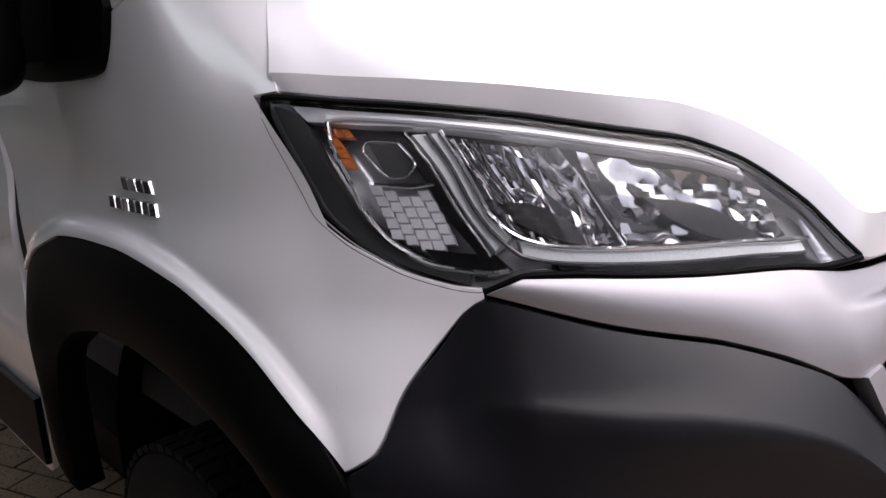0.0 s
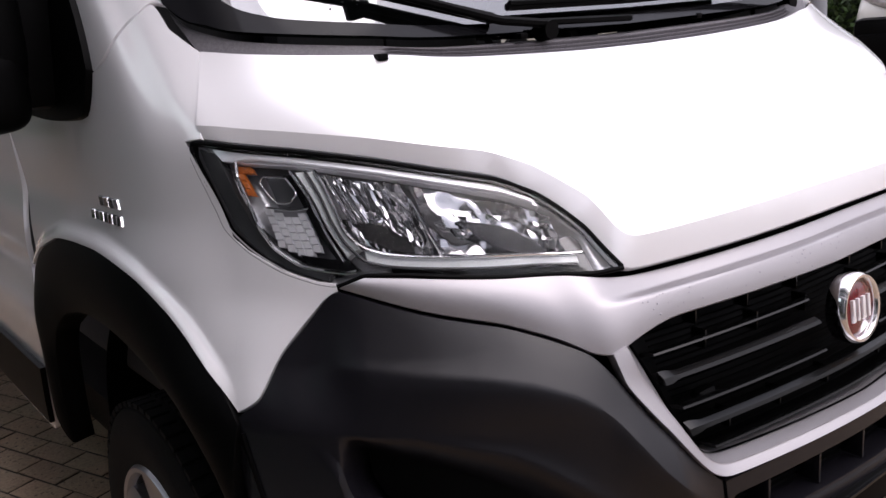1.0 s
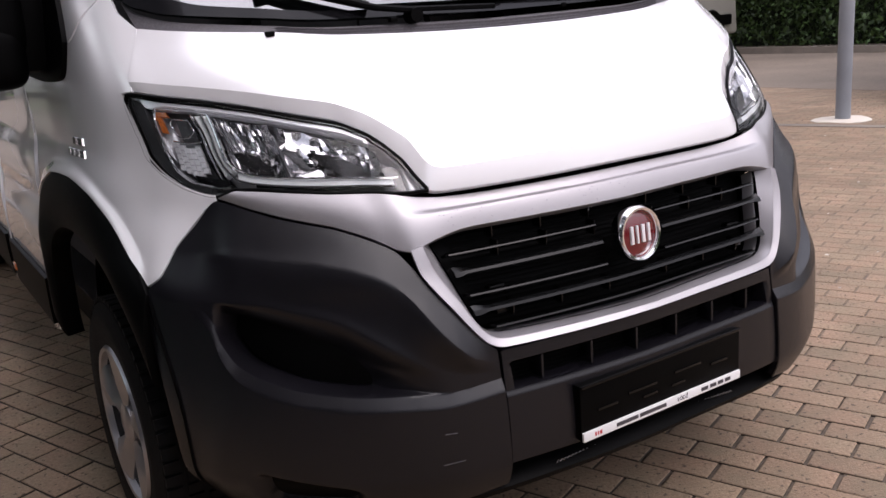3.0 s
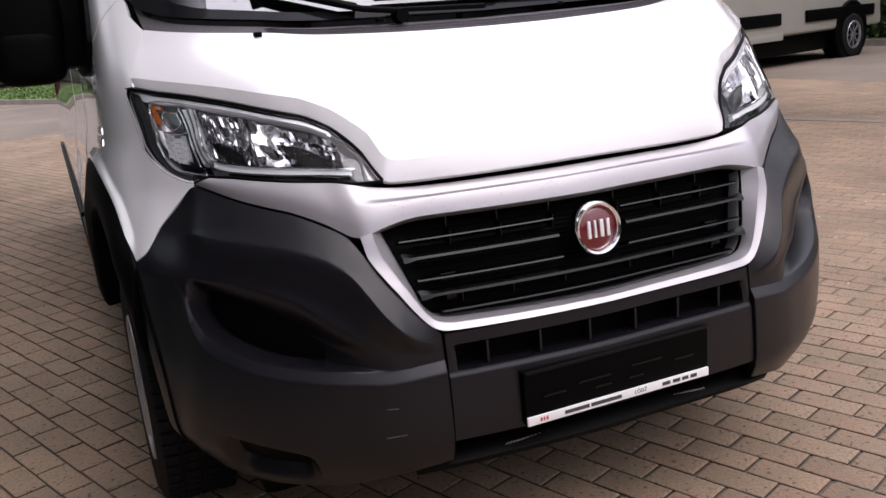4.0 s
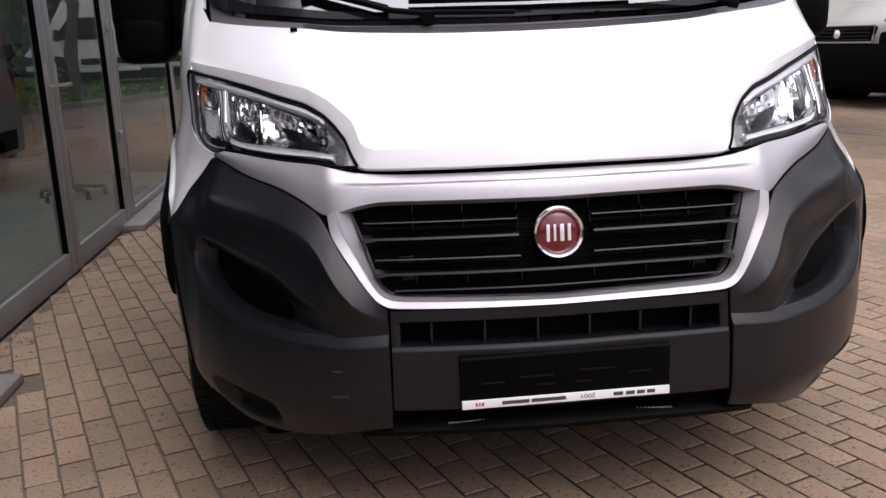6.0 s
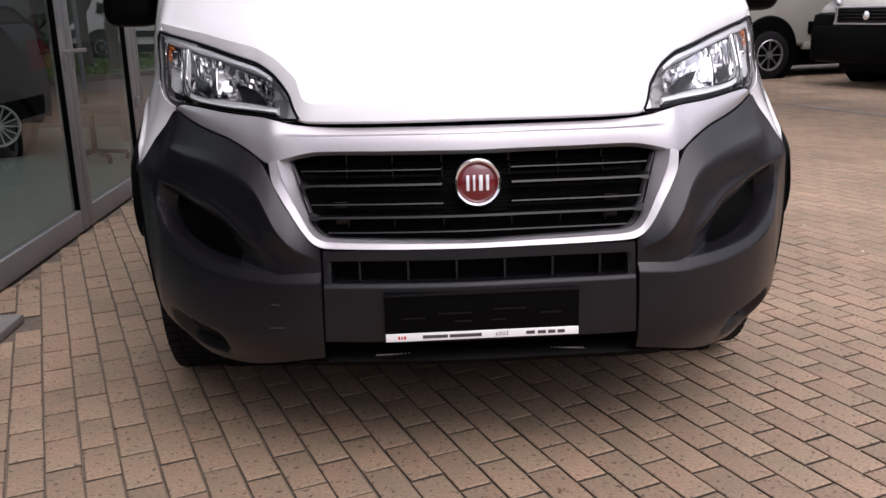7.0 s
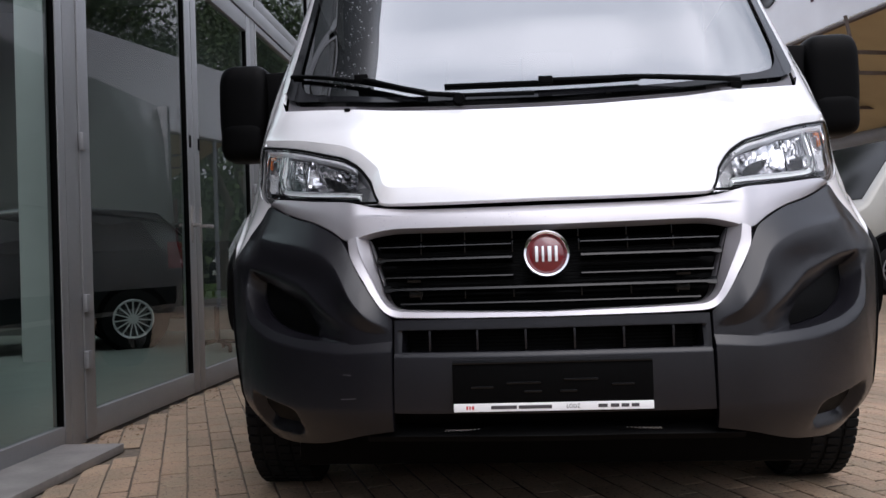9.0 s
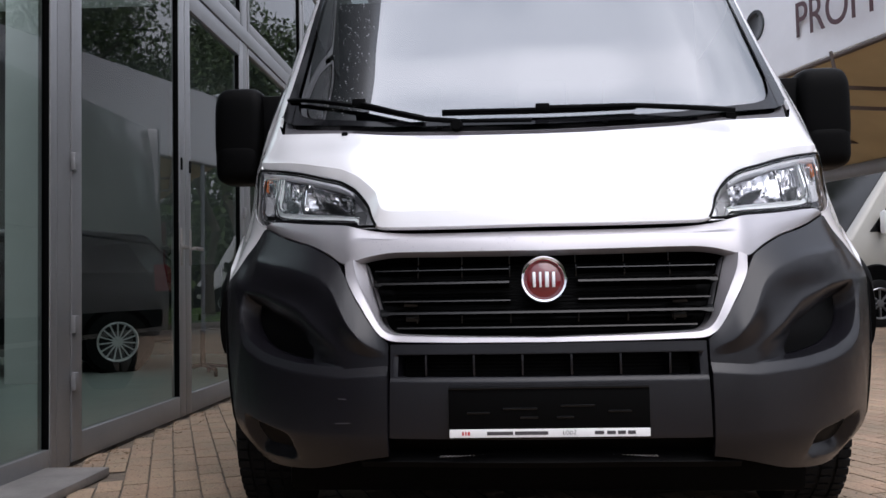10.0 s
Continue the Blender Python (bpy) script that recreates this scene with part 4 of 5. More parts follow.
    part("lamp_floor", panel([(1.25, .994), (1.8, .998), (2.6, 1.012), (3.3, 1.026)], [(1.35, 1.008), (1.8, 1.012), (2.6, 1.023), (3.3, 1.036)], 30, 4, off=-.016, side=s, lip=.03), BLACK, lamp)
    # bright upper trim and the faceted main and high beam bowls
    part("upper_trim", panel([(1.50, 1.094), (1.9, 1.116), (2.35, 1.136), (2.95, 1.160), (3.66, 1.182), (4.45, 1.194), (4.66, 1.196)],
                             [(1.50, 1.104), (1.9, 1.130), (2.35, 1.149), (2.95, 1.174), (3.66, 1.196), (4.45, 1.212), (4.70, 1.214)], 40, 5, off=-.012, side=s, lip=.012), BRIGHT, lamp, "bright silver upper trim")
    for uc, u0, u1, nx, nz, deep, seed in ((3.22, 2.80, 3.58, 24, 10, .027, 5), (2.35, 1.42, 2.74, 22, 9, .026, 9)):
        refl = part("reflector", bowl(u0, u1, nx, nz, deep, s, seed), MIRRORED, lamp, "mirrored uneven reflector bowl", 24)
        c = Vector(on_skin(uc, 1.105 if uc > 3 else 1.085, -.045))
        c.x *= s
        m = Matrix.Translation(c) @ Vector((s * .25, -1, .05)).normalized().to_track_quat("-Y", "Z").to_matrix().to_4x4()
        bulb = lathe([(.030, .016), (.014, .019), (.010, .013), (-.006, .011), (-.018, .007), (-.020, 0)], 16, "y")
        bmesh.ops.transform(bulb, matrix=m, verts=bulb.verts)
        part("bulb", bulb, CHROME, refl)
    for a, b in (([(3.57, 1.090), (3.20, 1.060), (2.84, 1.041)], [(3.74, 1.110), (3.18, 1.094), (2.82, 1.045)]), ([(2.31, 1.066), (2.08, 1.040), (1.54, 1.017)], [(2.42, 1.092), (2.00, 1.074), (1.50, 1.020)])):
        part("dark_louvre", panel(a, b, 16, 5, off=-.026, side=s, lip=.012), GLOSS_BLACK, lamp)
    for i, j in ((0, 3), (1, 3), (2, 3), (0, 2), (0, 1), (0, 0)):
        u0, z0 = 4.50 - .095 * i + .03 * (3 - j), 1.142 + .0125 * j
        part("indicator_cell", panel([(u0, z0), (u0 + .085, z0)], [(u0 - .02, z0 + .0108), (u0 + .065, z0 + .0108)], 4, 4, off=-.020, side=s, lip=.008), AMBER, lamp, "amber indicator cell")
    for i in range(5):
        for j in range(5):
            u0, z0 = 4.08 + .105 * i, 1.050 + .012 * j + .006 * abs(i - 1.5)
            part("side_light_cell", panel([(u0, z0), (u0 + .085, z0)], [(u0 - .01, z0 + .0095), (u0 + .075, z0 + .0095)], 3, 3, off=-.020, side=s, lip=.008), BRIGHT, lamp)

# the nose is a little fuller on the driver's side
for ob in van.children_recursive:
    if ob.type == "MESH" and ob.matrix_basis == Matrix.Identity(4) and ob.parent.name.split(".")[0] not in ("wheel", "tyre", "rim", "badge", "plate_holder", "label_strip") and ob is not plate:
        xyz = np.empty(len(ob.data.vertices) * 3)
        ob.data.vertices.foreach_get("co", xyz)
        xyz = xyz.reshape(-1, 3)
        xyz[:, 1] -= .062 * np.clip(xyz[:, 0], 0, 1.2) * step(xyz[:, 0], 0, .4) * (1 - step(xyz[:, 1], .7, 1.6))
        ob.data.vertices.foreach_set("co", xyz.ravel())
        ob.data.update()

# ---- ground ----
ground = tagged(part("ground", ([(-400, -400, -.012), (400, -400, -.012), (400, 400, -.012), (-400, 400, -.012)], [(0, 1, 2, 3)]), YARD),
                "worn brown ground of the yard", "ground", kind="structure")

for lo, hi, z0, z1, mat, lab in ((-2.14, 1.1, -.009, -.009, SAND, "dark sand bed between the paving blocks"), (1.1, 2.4, -.009, -.0014, DUST, "pale dust filling the paving joints"), (2.4, 9.6, -.0014, -.0014, DUST, "pale dust filling the paving joints")):
    tagged(part("paving_bed", ([(lo, -6.05, z0), (hi, -6.05, z1), (hi, 14.6, z1), (lo, 14.6, z0)], [(0, 1, 2, 3)]), mat), lab, "paving bed", kind="structure")

# ---- glass front of the showroom ----
FX = -2.15


def glazing(name, y0, y1, z0, z1, label, rail=.09, stile=.06, handle=None, hinge=None, category="window"):
    w = empty(name, label, category, kind="structure", at=(0, 0, 0))
    fr = bmesh.new()
    box(fr, (FX - .05, y0, z0), (FX + .008, y0 + stile, z1), .004)
    box(fr, (FX - .05, y1 - stile, z0), (FX + .008, y1, z1), .004)
    box(fr, (FX - .05, y0 + stile, z0), (FX + .006, y1 - stile, z0 + rail), .004)
    box(fr, (FX - .05, y0 + stile, z1 - rail), (FX + .006, y1 - stile, z1), .004)
    part("frame", fr, ALU, w)
    gasket = bmesh.new()
    for a, b in (((y0 + stile, z0 + rail), (y0 + stile + .006, z1 - rail)), ((y1 - stile - .006, z0 + rail), (y1 - stile, z1 - rail))):
        box(gasket, (FX - .03, a[0], a[1]), (FX + .002, b[0], b[1]))
    part("gasket", gasket, BLACK, w)
    a, b, c, d = y0 + stile - .01, y1 - stile + .01, z0 + rail - .01, z1 - rail + .01
    part("pane", ([(FX - .016, a, c), (FX - .016, b, c), (FX - .016, b, d), (FX - .016, a, d)], [(0, 1, 2, 3)]), FACADE_GLASS, w).visible_shadow = False
    if handle is not None:
        h = bmesh.new()
        box(h, (FX + .006, handle - .014, .98), (FX + .014, handle + .014, 1.22), .003)
        box(h, (FX + .012, handle - .010, 1.085), (FX + .055, handle + .010, 1.105), .003)
        box(h, (FX + .045, handle - .012 if handle > 3.3 else handle - .12, 1.083), (FX + .060, handle + .12 if handle > 3.3 else handle + .012, 1.107), .005)
        part("door_handle", h, STEEL, w)
        part("lock", boxed((FX + .006, handle - .012, 1.60), (FX + .016, handle + .012, 1.68), .004), BLACK, w)
    if hinge is not None:
        for z in (.35, .62, 1.4, 2.3):
            part("hinge", boxed((FX + .006, hinge - .022, z), (FX + .030, hinge + .022, z + .085), .006), ALU, w)
    return w


def post(y0, y1, top=3.9):
    p = part("mullion", boxed((FX - .09, y0, 0), (FX + .004, y1, top), .004), ALU)
    return tagged(p, "grey aluminium mullion of the glass front", "mullion", "facade mullions", "structure")


glazing("window_1", -3.2, -1.0, .02, 2.84, "tall fixed pane of the glass front")
post(-.99, -.87)
glazing("window_2", -.86, 1.58, .02, 2.84, "tall fixed pane of the glass front")
post(1.59, 1.715)
glazing("door_1", 1.725, 3.27, .012, 2.84, "closed glazed aluminium door leaf", rail=.13, stile=.10, handle=3.20, hinge=1.735, category="door")
glazing("door_2", 3.28, 4.64, .012, 2.84, "closed glazed aluminium door leaf", rail=.13, stile=.10, handle=3.36, hinge=4.63, category="door")
post(4.65, 4.78)
glazing("window_3", 4.79, 6.86, .05, 2.84, "tall fixed pane of the glass front", rail=.05, stile=.03)
post(6.87, 6.94)
glazing("window_4", 6.95, 8.98, .05, 2.84, "tall fixed pane of the glass front", rail=.05, stile=.03)
post(8.99, 9.08)
transom = tagged(part("transom", boxed((FX - .10, -3.2, 2.85), (FX + .016, 9.08, 2.97), .004), ALU), "grey aluminium transom across the glass front", "transom", kind="structure")
for k, (a, b) in enumerate(((-3.2, -1.0), (-.86, 1.58), (1.725, 4.64), (4.79, 6.86), (6.95, 8.98))):
    glazing("window_%d" % (5 + k), a, b, 2.98, 4.3, "upper pane of the glass front")
# unseen upper wall, carried to 9 m to hold back sky light
tagged(part("wall_upper", boxed((FX - .25, -3.2, 4.31), (FX + .02, 9.08, 9.0), .01), SPANDREL), "dark glazed wall over the glass front", "wall", kind="structure")
for name, lo, hi in (("sill_strip", (FX - .02, 4.40, -.004), (-1.99, 9.4, .045)), ("door_step", (FX - .02, -3.2, -.004), (-1.86, 1.50, .035))):
    tagged(part(name, boxed(lo, hi, .006), STEEL), "worn grey metal sill along the glass front", "sill", kind="structure")
# inside
tagged(part("floor", boxed((-9.5, -3.2, -.05), (FX - .06, 9.08, .012)), FLOORTILE), "pale tiled showroom floor", "floor", kind="structure")
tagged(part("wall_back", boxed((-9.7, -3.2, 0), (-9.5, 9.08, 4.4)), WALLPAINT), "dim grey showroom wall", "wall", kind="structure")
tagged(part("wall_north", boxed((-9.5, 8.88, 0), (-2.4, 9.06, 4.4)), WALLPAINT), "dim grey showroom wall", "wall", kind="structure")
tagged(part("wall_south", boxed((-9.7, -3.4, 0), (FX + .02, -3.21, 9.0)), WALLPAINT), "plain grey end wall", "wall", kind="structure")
# ceiling with an unseen opening, added to let daylight into the showroom
ceil = bmesh.new()
for lo, hi in (((-9.7, -3.4), (-6.4, 9.08)), ((-4.2, -3.4), (FX - .24, 9.08)), ((-6.4, -3.4), (-4.2, 0.5)), ((-6.4, 8.0), (-4.2, 9.08))):
    box(ceil, (*lo, 4.32), (*hi, 4.5))
tagged(part("ceiling", ceil, WALLPAINT), "plain showroom ceiling with an unseen opening added for light", "ceiling", kind="structure")
tagged(part("column", boxed((-4.56, 5.36, .012), (-4.24, 5.68, 4.32), .01), PLASTER), "pale square column inside the showroom", "column", kind="structure")


def parked_wheel(r, parent, x, y, side, rimmat, spokes=7):
    w = empty("wheel", "x", "x")
    del w["label"], w["category"]
    part("tyre", lathe([(-.10, r * .62), (-.105, r * .8), (-.09, r * .97), (-.06, r), (.06, r), (.09, r * .97), (.105, r * .8), (.10, r * .66), (.05, r * .6)], 36), RUBBER, w)
    rim = part("rim", lathe([(.05, 0), (.05, r * .2), (.03, r * .45), (.06, r * .60), (.10, r * .65), (.102, r * .61)], 36), INTERIOR, w)
    for i in range(spokes):
        part("spoke", boxed((.06, -r * .024, r * .12), (.095, r * .024, r * .62), .003, Matrix.Rotation(2 * math.pi * i / spokes, 4, "X")), rimmat, rim)
    part("hub_cap", lathe([(.05, r * .18), (.098, r * .16), (.10, 0)], 16), rimmat, rim)
    part("rim_ring", lathe([(.07, r * .58), (.100, r * .60), (.106, r * .64), (.098, r * .665)], 36), rimmat, rim)
    w.parent = parent
    w.matrix_basis = pose(x, y, r, 0, 0, 0 if side > 0 else 180)
    return w


def profile_body(outline, half, inset, mat, name, parent, bevel=.05):
    """A vehicle body from its side outline (along, height); the upper part leans in by inset."""
    bm = bmesh.new()
    zs = [p[1] for p in outline]
    top, belt = max(zs), min(zs) + .55 * (max(zs) - min(zs))
    rows = []
    for s in (-1, 1):
        rows.append([bm.verts.new((s * (half - inset * max(0, (z - belt) / (top - belt))), y, z)) for y, z in outline])
    bm.faces.new(rows[0])
    bm.faces.new(rows[1][::-1])
    n = len(outline)
    for i in range(n):
        j = (i + 1) % n
        bm.faces.new((rows[0][i], rows[1][i], rows[1][j], rows[0][j]))
    bmesh.ops.recalc_face_normals(bm, faces=bm.faces)
    bmesh.ops.bevel(bm, geom=bm.edges[:], offset=bevel, segments=3, affect="EDGES", profile=.5, clamp_overlap=True)
    return part(name, bm, mat, parent, angle=30)


def side_window(parent, half, pts, side, name="side_window"):
    bm = bmesh.new()
    f = [bm.verts.new((side * (half + d), y, z)) for y, z, d in pts]
    b = [bm.verts.new((side * (half + d - .02), y, z)) for y, z, d in pts]
    bm.faces.new(f)
    bm.faces.new(b[::-1])
    for k in range(len(pts)):
        j = (k + 1) % len(pts)
        bm.faces.new((f[k], f[j], b[j], b[k]))
    return part(name, bm, GLOSS_BLACK, parent)


def hatchback(label, at, turn, paint, group=""):
    car = empty("car", label, "car", group, at=at, turn=turn)
    profile_body([(-2.0, .28), (-2.05, .62), (-1.95, .80), (-1.05, .98), (-.35, 1.42), (.6, 1.50), (1.55, 1.42), (1.95, 1.0), (2.02, .60), (1.95, .28)], .86, .16, paint, "body", car)
    for s in (-1, 1):
        side_window(car, .865, [(-.85, 1.0, -.02), (-.28, 1.36, -.125), (.55, 1.42, -.14), (1.35, 1.34, -.125), (1.55, 1.02, -.02)], s)
        tail = side_window(car, .845, [(1.62, .82, -.0), (1.86, .82, -.0), (1.80, 1.10, -.05), (1.62, 1.10, -.05)], s, "tail_light")
        tail.data.materials[0] = RED
        for y in (-1.25, 1.25):
            arch = lathe([(-.02, .27), (-.004, .35), (.03, .36), (.03, .27)], 32)
            bmesh.ops.transform(arch, matrix=Matrix.Translation((s * .855, y, .315)) @ Matrix.Diagonal((s, 1, 1, 1)), verts=arch.verts)
            part("wheel_arch", arch, BLACK, car)
            parked_wheel(.31, car, s * .80, y, s, BRIGHT, 15)
    part("rear_window", boxed((-.6, 0, -.18), (.6, .02, .18), .01, Matrix.Translation((0, 1.80, 1.22)) @ Matrix.Rotation(radians(-43), 4, "X")), GLOSS_BLACK, car)
    part("front_window", boxed((-.62, 0, -.38), (.62, .02, .38), .01, Matrix.Translation((0, -.72, 1.21)) @ Matrix.Rotation(radians(57.5), 4, "X")), GLOSS_BLACK, car)
    return car


def panel_van(label, at, turn, paint, length=5.4, height=2.4, group="parked vans", size=1.0):
    """A parked van, nose towards its own -y."""
    v = empty("parked_van", label, "van", group, at=at, turn=turn)
    v.scale = (size, size, size)
    body = profile_body([(.0, .45), (-.06, .80), (.06, 1.02), (.55, 1.30), (1.35, height - .12), (1.8, height), (length, height), (length + .02, .45)], .98, .10, paint, "body", v, .07)
    part("bumper", boxed((-.97, -.12, .30), (.97, .55, .78), .09), BLACK, v)
    # black box added for the dark under the van; it blocks light there
    part("underbody", boxed((-.86, .3, .16), (.86, length - .3, .50), .04), BLACK, v)
    part("grille", boxed((-.52, -.085, .80), (.52, .02, .98), .02), BLACK, v)
    for k in range(4):
        part("grille_bar", boxed((-.50, -.095, .815 + .042 * k), (.50, -.08, .828 + .042 * k), .003), GLOSS_BLACK, v)
    part("grille_frame", merge(tube([(-.54, -.09, .79), (.54, -.09, .79)], .014, 6), tube([(-.54, -.085, .79), (-.56, -.07, .99), (.56, -.07, .99), (.54, -.085, .79)], .014, 6)), SILVER, v)
    part("badge", lathe([(.01, .05), (-.012, .055), (-.016, .035), (-.016, 0)], 24, "y"), CHROME, v).location = (0, -.092, .89)
    run, rise = .80, height - .12 - 1.30
    slope = math.atan2(run, rise)
    glass = boxed((-.82, -.012, -.44 * math.hypot(run, rise)), (.82, .02, .44 * math.hypot(run, rise)), .01,
                  Matrix.Translation((0, .95, 1.30 + rise / 2)) @ Matrix.Rotation(-slope, 4, "X"))
    part("windscreen", glass, GLOSS_BLACK, v)
    for s in (-1, 1):
        lampb = lathe([(-.17, 0), (-.15, .35), (-.08, .75), (0, 1), (.08, .75), (.15, .35), (.17, 0)], 20)
        bmesh.ops.transform(lampb, matrix=Matrix.Translation((s * .80, .16, 1.10)) @ Matrix.Rotation(radians(s * 38), 4, "Z") @ Matrix.Rotation(radians(-s * 14), 4, "Y") @ Matrix.Diagonal((1.5, .06, .075, 1)), verts=lampb.verts)
        part("headlamp", lampb, LAMPGREY, v)
        part("bumper_corner", boxed((s * .60, -.08, .60), (s * .995, .62, .93), .09), BLACK, v)
        side_window(v, .985, [(.85, 1.36, .006), (1.40, 1.98, -.034), (2.25, 1.98, -.034), (2.25, 1.34, .006)], s)
        part("moulding", boxed((s * .96, 1.62, .62), (s * 1.01, 3.2, .80), .02), BLACK, v)
        part("moulding", boxed((s * .96, 3.9, .62), (s * 1.01, length - .3, .80), .02), BLACK, v)
        part("sill", boxed((s * .90, 1.55, .40), (s * .985, 3.3, .52), .03), paint, v)
        mir = part("door_mirror", boxed((s * 1.02, .98, 1.32), (s * 1.22, 1.10, 1.66), .05), BLACK if paint is not DIMMED_WHITE else STRIPW, v)
        part("mirror_arm", boxed((s * .92, 1.02, 1.38), (s * 1.06, 1.07, 1.44), .01), BLACK, mir)
        for y in (.95, length - 1.0):
            arch = lathe([(-.30, .44), (-.01, .50), (.012, .48), (.012, .38), (-.30, .36)], 36)
            bmesh.ops.transform(arch, matrix=Matrix.Translation((s * .985, y, .40)) @ Matrix.Diagonal((s, 1, 1, 1)), verts=arch.verts)
            part("wheel_arch", arch, BLACK, v)
            hole = lathe([(.006, .47), (.010, .30), (.010, 0)], 36)
            bmesh.ops.transform(hole, matrix=Matrix.Translation((s * .985, y, .40)) @ Matrix.Diagonal((s, 1, 1, 1)), verts=hole.verts)
            part("wheel_well", hole, BLACK, v)
            parked_wheel(.34, v, s * .93, y, s, RIM, 8)
    return v


hatchback("dark hatchback standing inside the showroom", (-5.5, 6.57, .012), -60, DARKCAR)
chair = empty("office_chair", "dark office chair on castors inside the showroom", "chair", at=(-2.95, 6.0, .012), turn=25)
part("seat", boxed((-.24, -.24, .44), (.24, .24, .52), .04), INTERIOR, chair)
part("backrest", boxed((-.22, .20, .58), (.22, .27, 1.08), .04), INTERIOR, chair)
part("post", tube([(0, 0, .08), (0, 0, .45)], .025, 10), BLACK, chair)
part("back_support", tube([(0, .1, .46), (0, .24, .50), (0, .25, .7)], .018, 8), BLACK, chair)
for k in range(5):
    a = 2 * math.pi * k / 5
    leg = part("leg", tube([(0, 0, .10), (.28 * math.cos(a), .28 * math.sin(a), .07)], .018, 8), BLACK, chair)
    part("castor", lathe([(-.015, 0), (-.015, .03), (.015, .03), (.015, 0)], 14), BLACK, leg).location = (.28 * math.cos(a), .28 * math.sin(a), .032)
desk = empty("desk", "grey office desk inside the showroom", "desk", at=(-2.75, 8.1, .012))
part("desktop", boxed((-.4, -.75, .71), (.4, .75, .75), .004), WALLPAINT, desk)
for y in (-.72, .69):
    part("side_panel", boxed((-.36, y, 0), (.36, y + .03, .71), .003), WALLPAINT, desk)

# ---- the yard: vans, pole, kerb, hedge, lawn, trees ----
panel_van("white van with black bumper parked across the yard", (6.97, 10.75, 0), -76, DIMMED_WHITE, length=6.3, size=1.2)
panel_van("white van parked under the canvas canopy", (5.02, 13.9, 0), -76, DIMMED_WHITE, height=2.5, size=1.2)
panel_van("white van with black bumper parked beside the pole", (9.05, 3.53, 0), -72, DIMMED_WHITE, size=1.1)
panel_van("tall white van parked on the grass beyond the kerb", (6.4, 29.5, .07), 90, UNDIMMED_WHITE, length=6.4, height=2.8, size=1.1)
panel_van("silver van parked on the grass beyond the kerb", (8.4, 30.3, .07), -90, SILVER, height=2.3)
hatchback("dark car parked at the far end of the yard", (-4.1, 33.5, 0), 8, DARKCAR, "cars at the far end")
hatchback("white car parked at the far end of the yard", (-6.4, 37.0, 0), 60, DIMMED_WHITE, "cars at the far end")

pole = empty("pole", "tall grey painted steel pole on a concrete foot", "pole", at=(6.98, 4.03, 0))
part("shaft", lathe([(0, .074), (7.5, .066)], 24, "z"), POLE, pole)
foot = lathe([(-.02, .30), (.006, .29), (.014, .22), (.018, .08)], 14, "z")
for v in foot.verts:
    v.co.x *= 1 + .18 * math.sin(3 * math.atan2(v.co.y, v.co.x) + 1)
part("foot", foot, KERB_PALE, pole, "patch of pale concrete round the pole")

LAWN = [(3.2, 17.1), (14, 17.1), (14, 39), (-7.75, 39)]


def prism(corners, z0, z1):
    n = len(corners)
    v = [(x, y, z) for z in (z0, z1) for x, y in corners]
    return v, [tuple(range(n, 2 * n)), *[(i, (i + 1) % n, n + (i + 1) % n, n + i) for i in range(n)]]


def strip(p, q, width):
    """The four corners of a strip from p to q, laid to the left of the line."""
    d = (Vector(q) - Vector(p)).normalized()
    w = Vector((-d.y, d.x)) * width
    return [tuple(p), tuple(q), tuple(Vector(q) + w), tuple(Vector(p) + w)]


for name, shape, z, lab in (("kerb_lawn", strip((-7.9, 39), (3.1, 17.0), -.15), .12, "pale concrete kerb along the lawn"), ("kerb_hedge", strip((15.9, -4), (15.9, 17), -.16), .13, "worn concrete kerb before the hedge"),
                            ("kerb_flush", strip((8.3, -2.0), (4.9, 9.0), -.14), .006, "flush worn concrete kerb in the paving")):
    tagged(part(name, prism(shape, -.02, z), KERB, angle=20), lab, "kerb", kind="structure")
tagged(part("lawn", prism(LAWN, -.02, .07), GRASS), "short green lawn behind a kerb", "lawn", kind="structure")
tagged(part("verge", boxed((16.06, -4, -.02), (20, 17, .10), .01), SAND), "bare earth strip under the hedge", "verge", kind="structure")


def lawn_place():
    y = rng.uniform(17.2, 38.9)
    return (rng.uniform(3.2 - (y - 17.1) * .5 + .15, 14), y, .08 + .03 * rng.random())


def scatter_leaves(count, place, size, rng, tall=1.0):
    """count small leaves, each one quad turned at random, at the places given by place()."""
    p = np.array([place() for _ in range(count)])
    a, b = rng.normal(size=(count, 3)), rng.normal(size=(count, 3))
    a /= np.linalg.norm(a, axis=1, keepdims=True)
    b -= (a * b).sum(1, keepdims=True) * a
    b /= np.linalg.norm(b, axis=1, keepdims=True)
    k = size * rng.uniform(.6, 1.3, (count, 1))
    q = np.stack([p - a * k, p + b * k * .45, p + a * k * tall, p - b * k * .45], 1).reshape(-1, 3)
    f = np.arange(count * 4).reshape(-1, 4)
    return q.tolist(), f.tolist()


rng = np.random.default_rng(4)
tagged(part("hedge", scatter_leaves(30000, lambda: (16.95 - .55 * rng.random() ** 1.5, rng.uniform(-4, 17), .08 + 3.0 * rng.random() ** .8), .075, rng), HEDGE), "dense dark green hedge behind the kerb", "hedge", kind="stuff")
tagged(part("hedge_core", boxed((17.0, -4, .05), (17.9, 17, 2.9), .1), FOLIAGE_SHADE), "dark box for the shade inside the hedge", "hedge", kind="structure")
tagged(part("grass_blades", scatter_leaves(20000, lawn_place, .06, rng, 1.2), GRASS), "short lawn grass", "grass", kind="stuff")


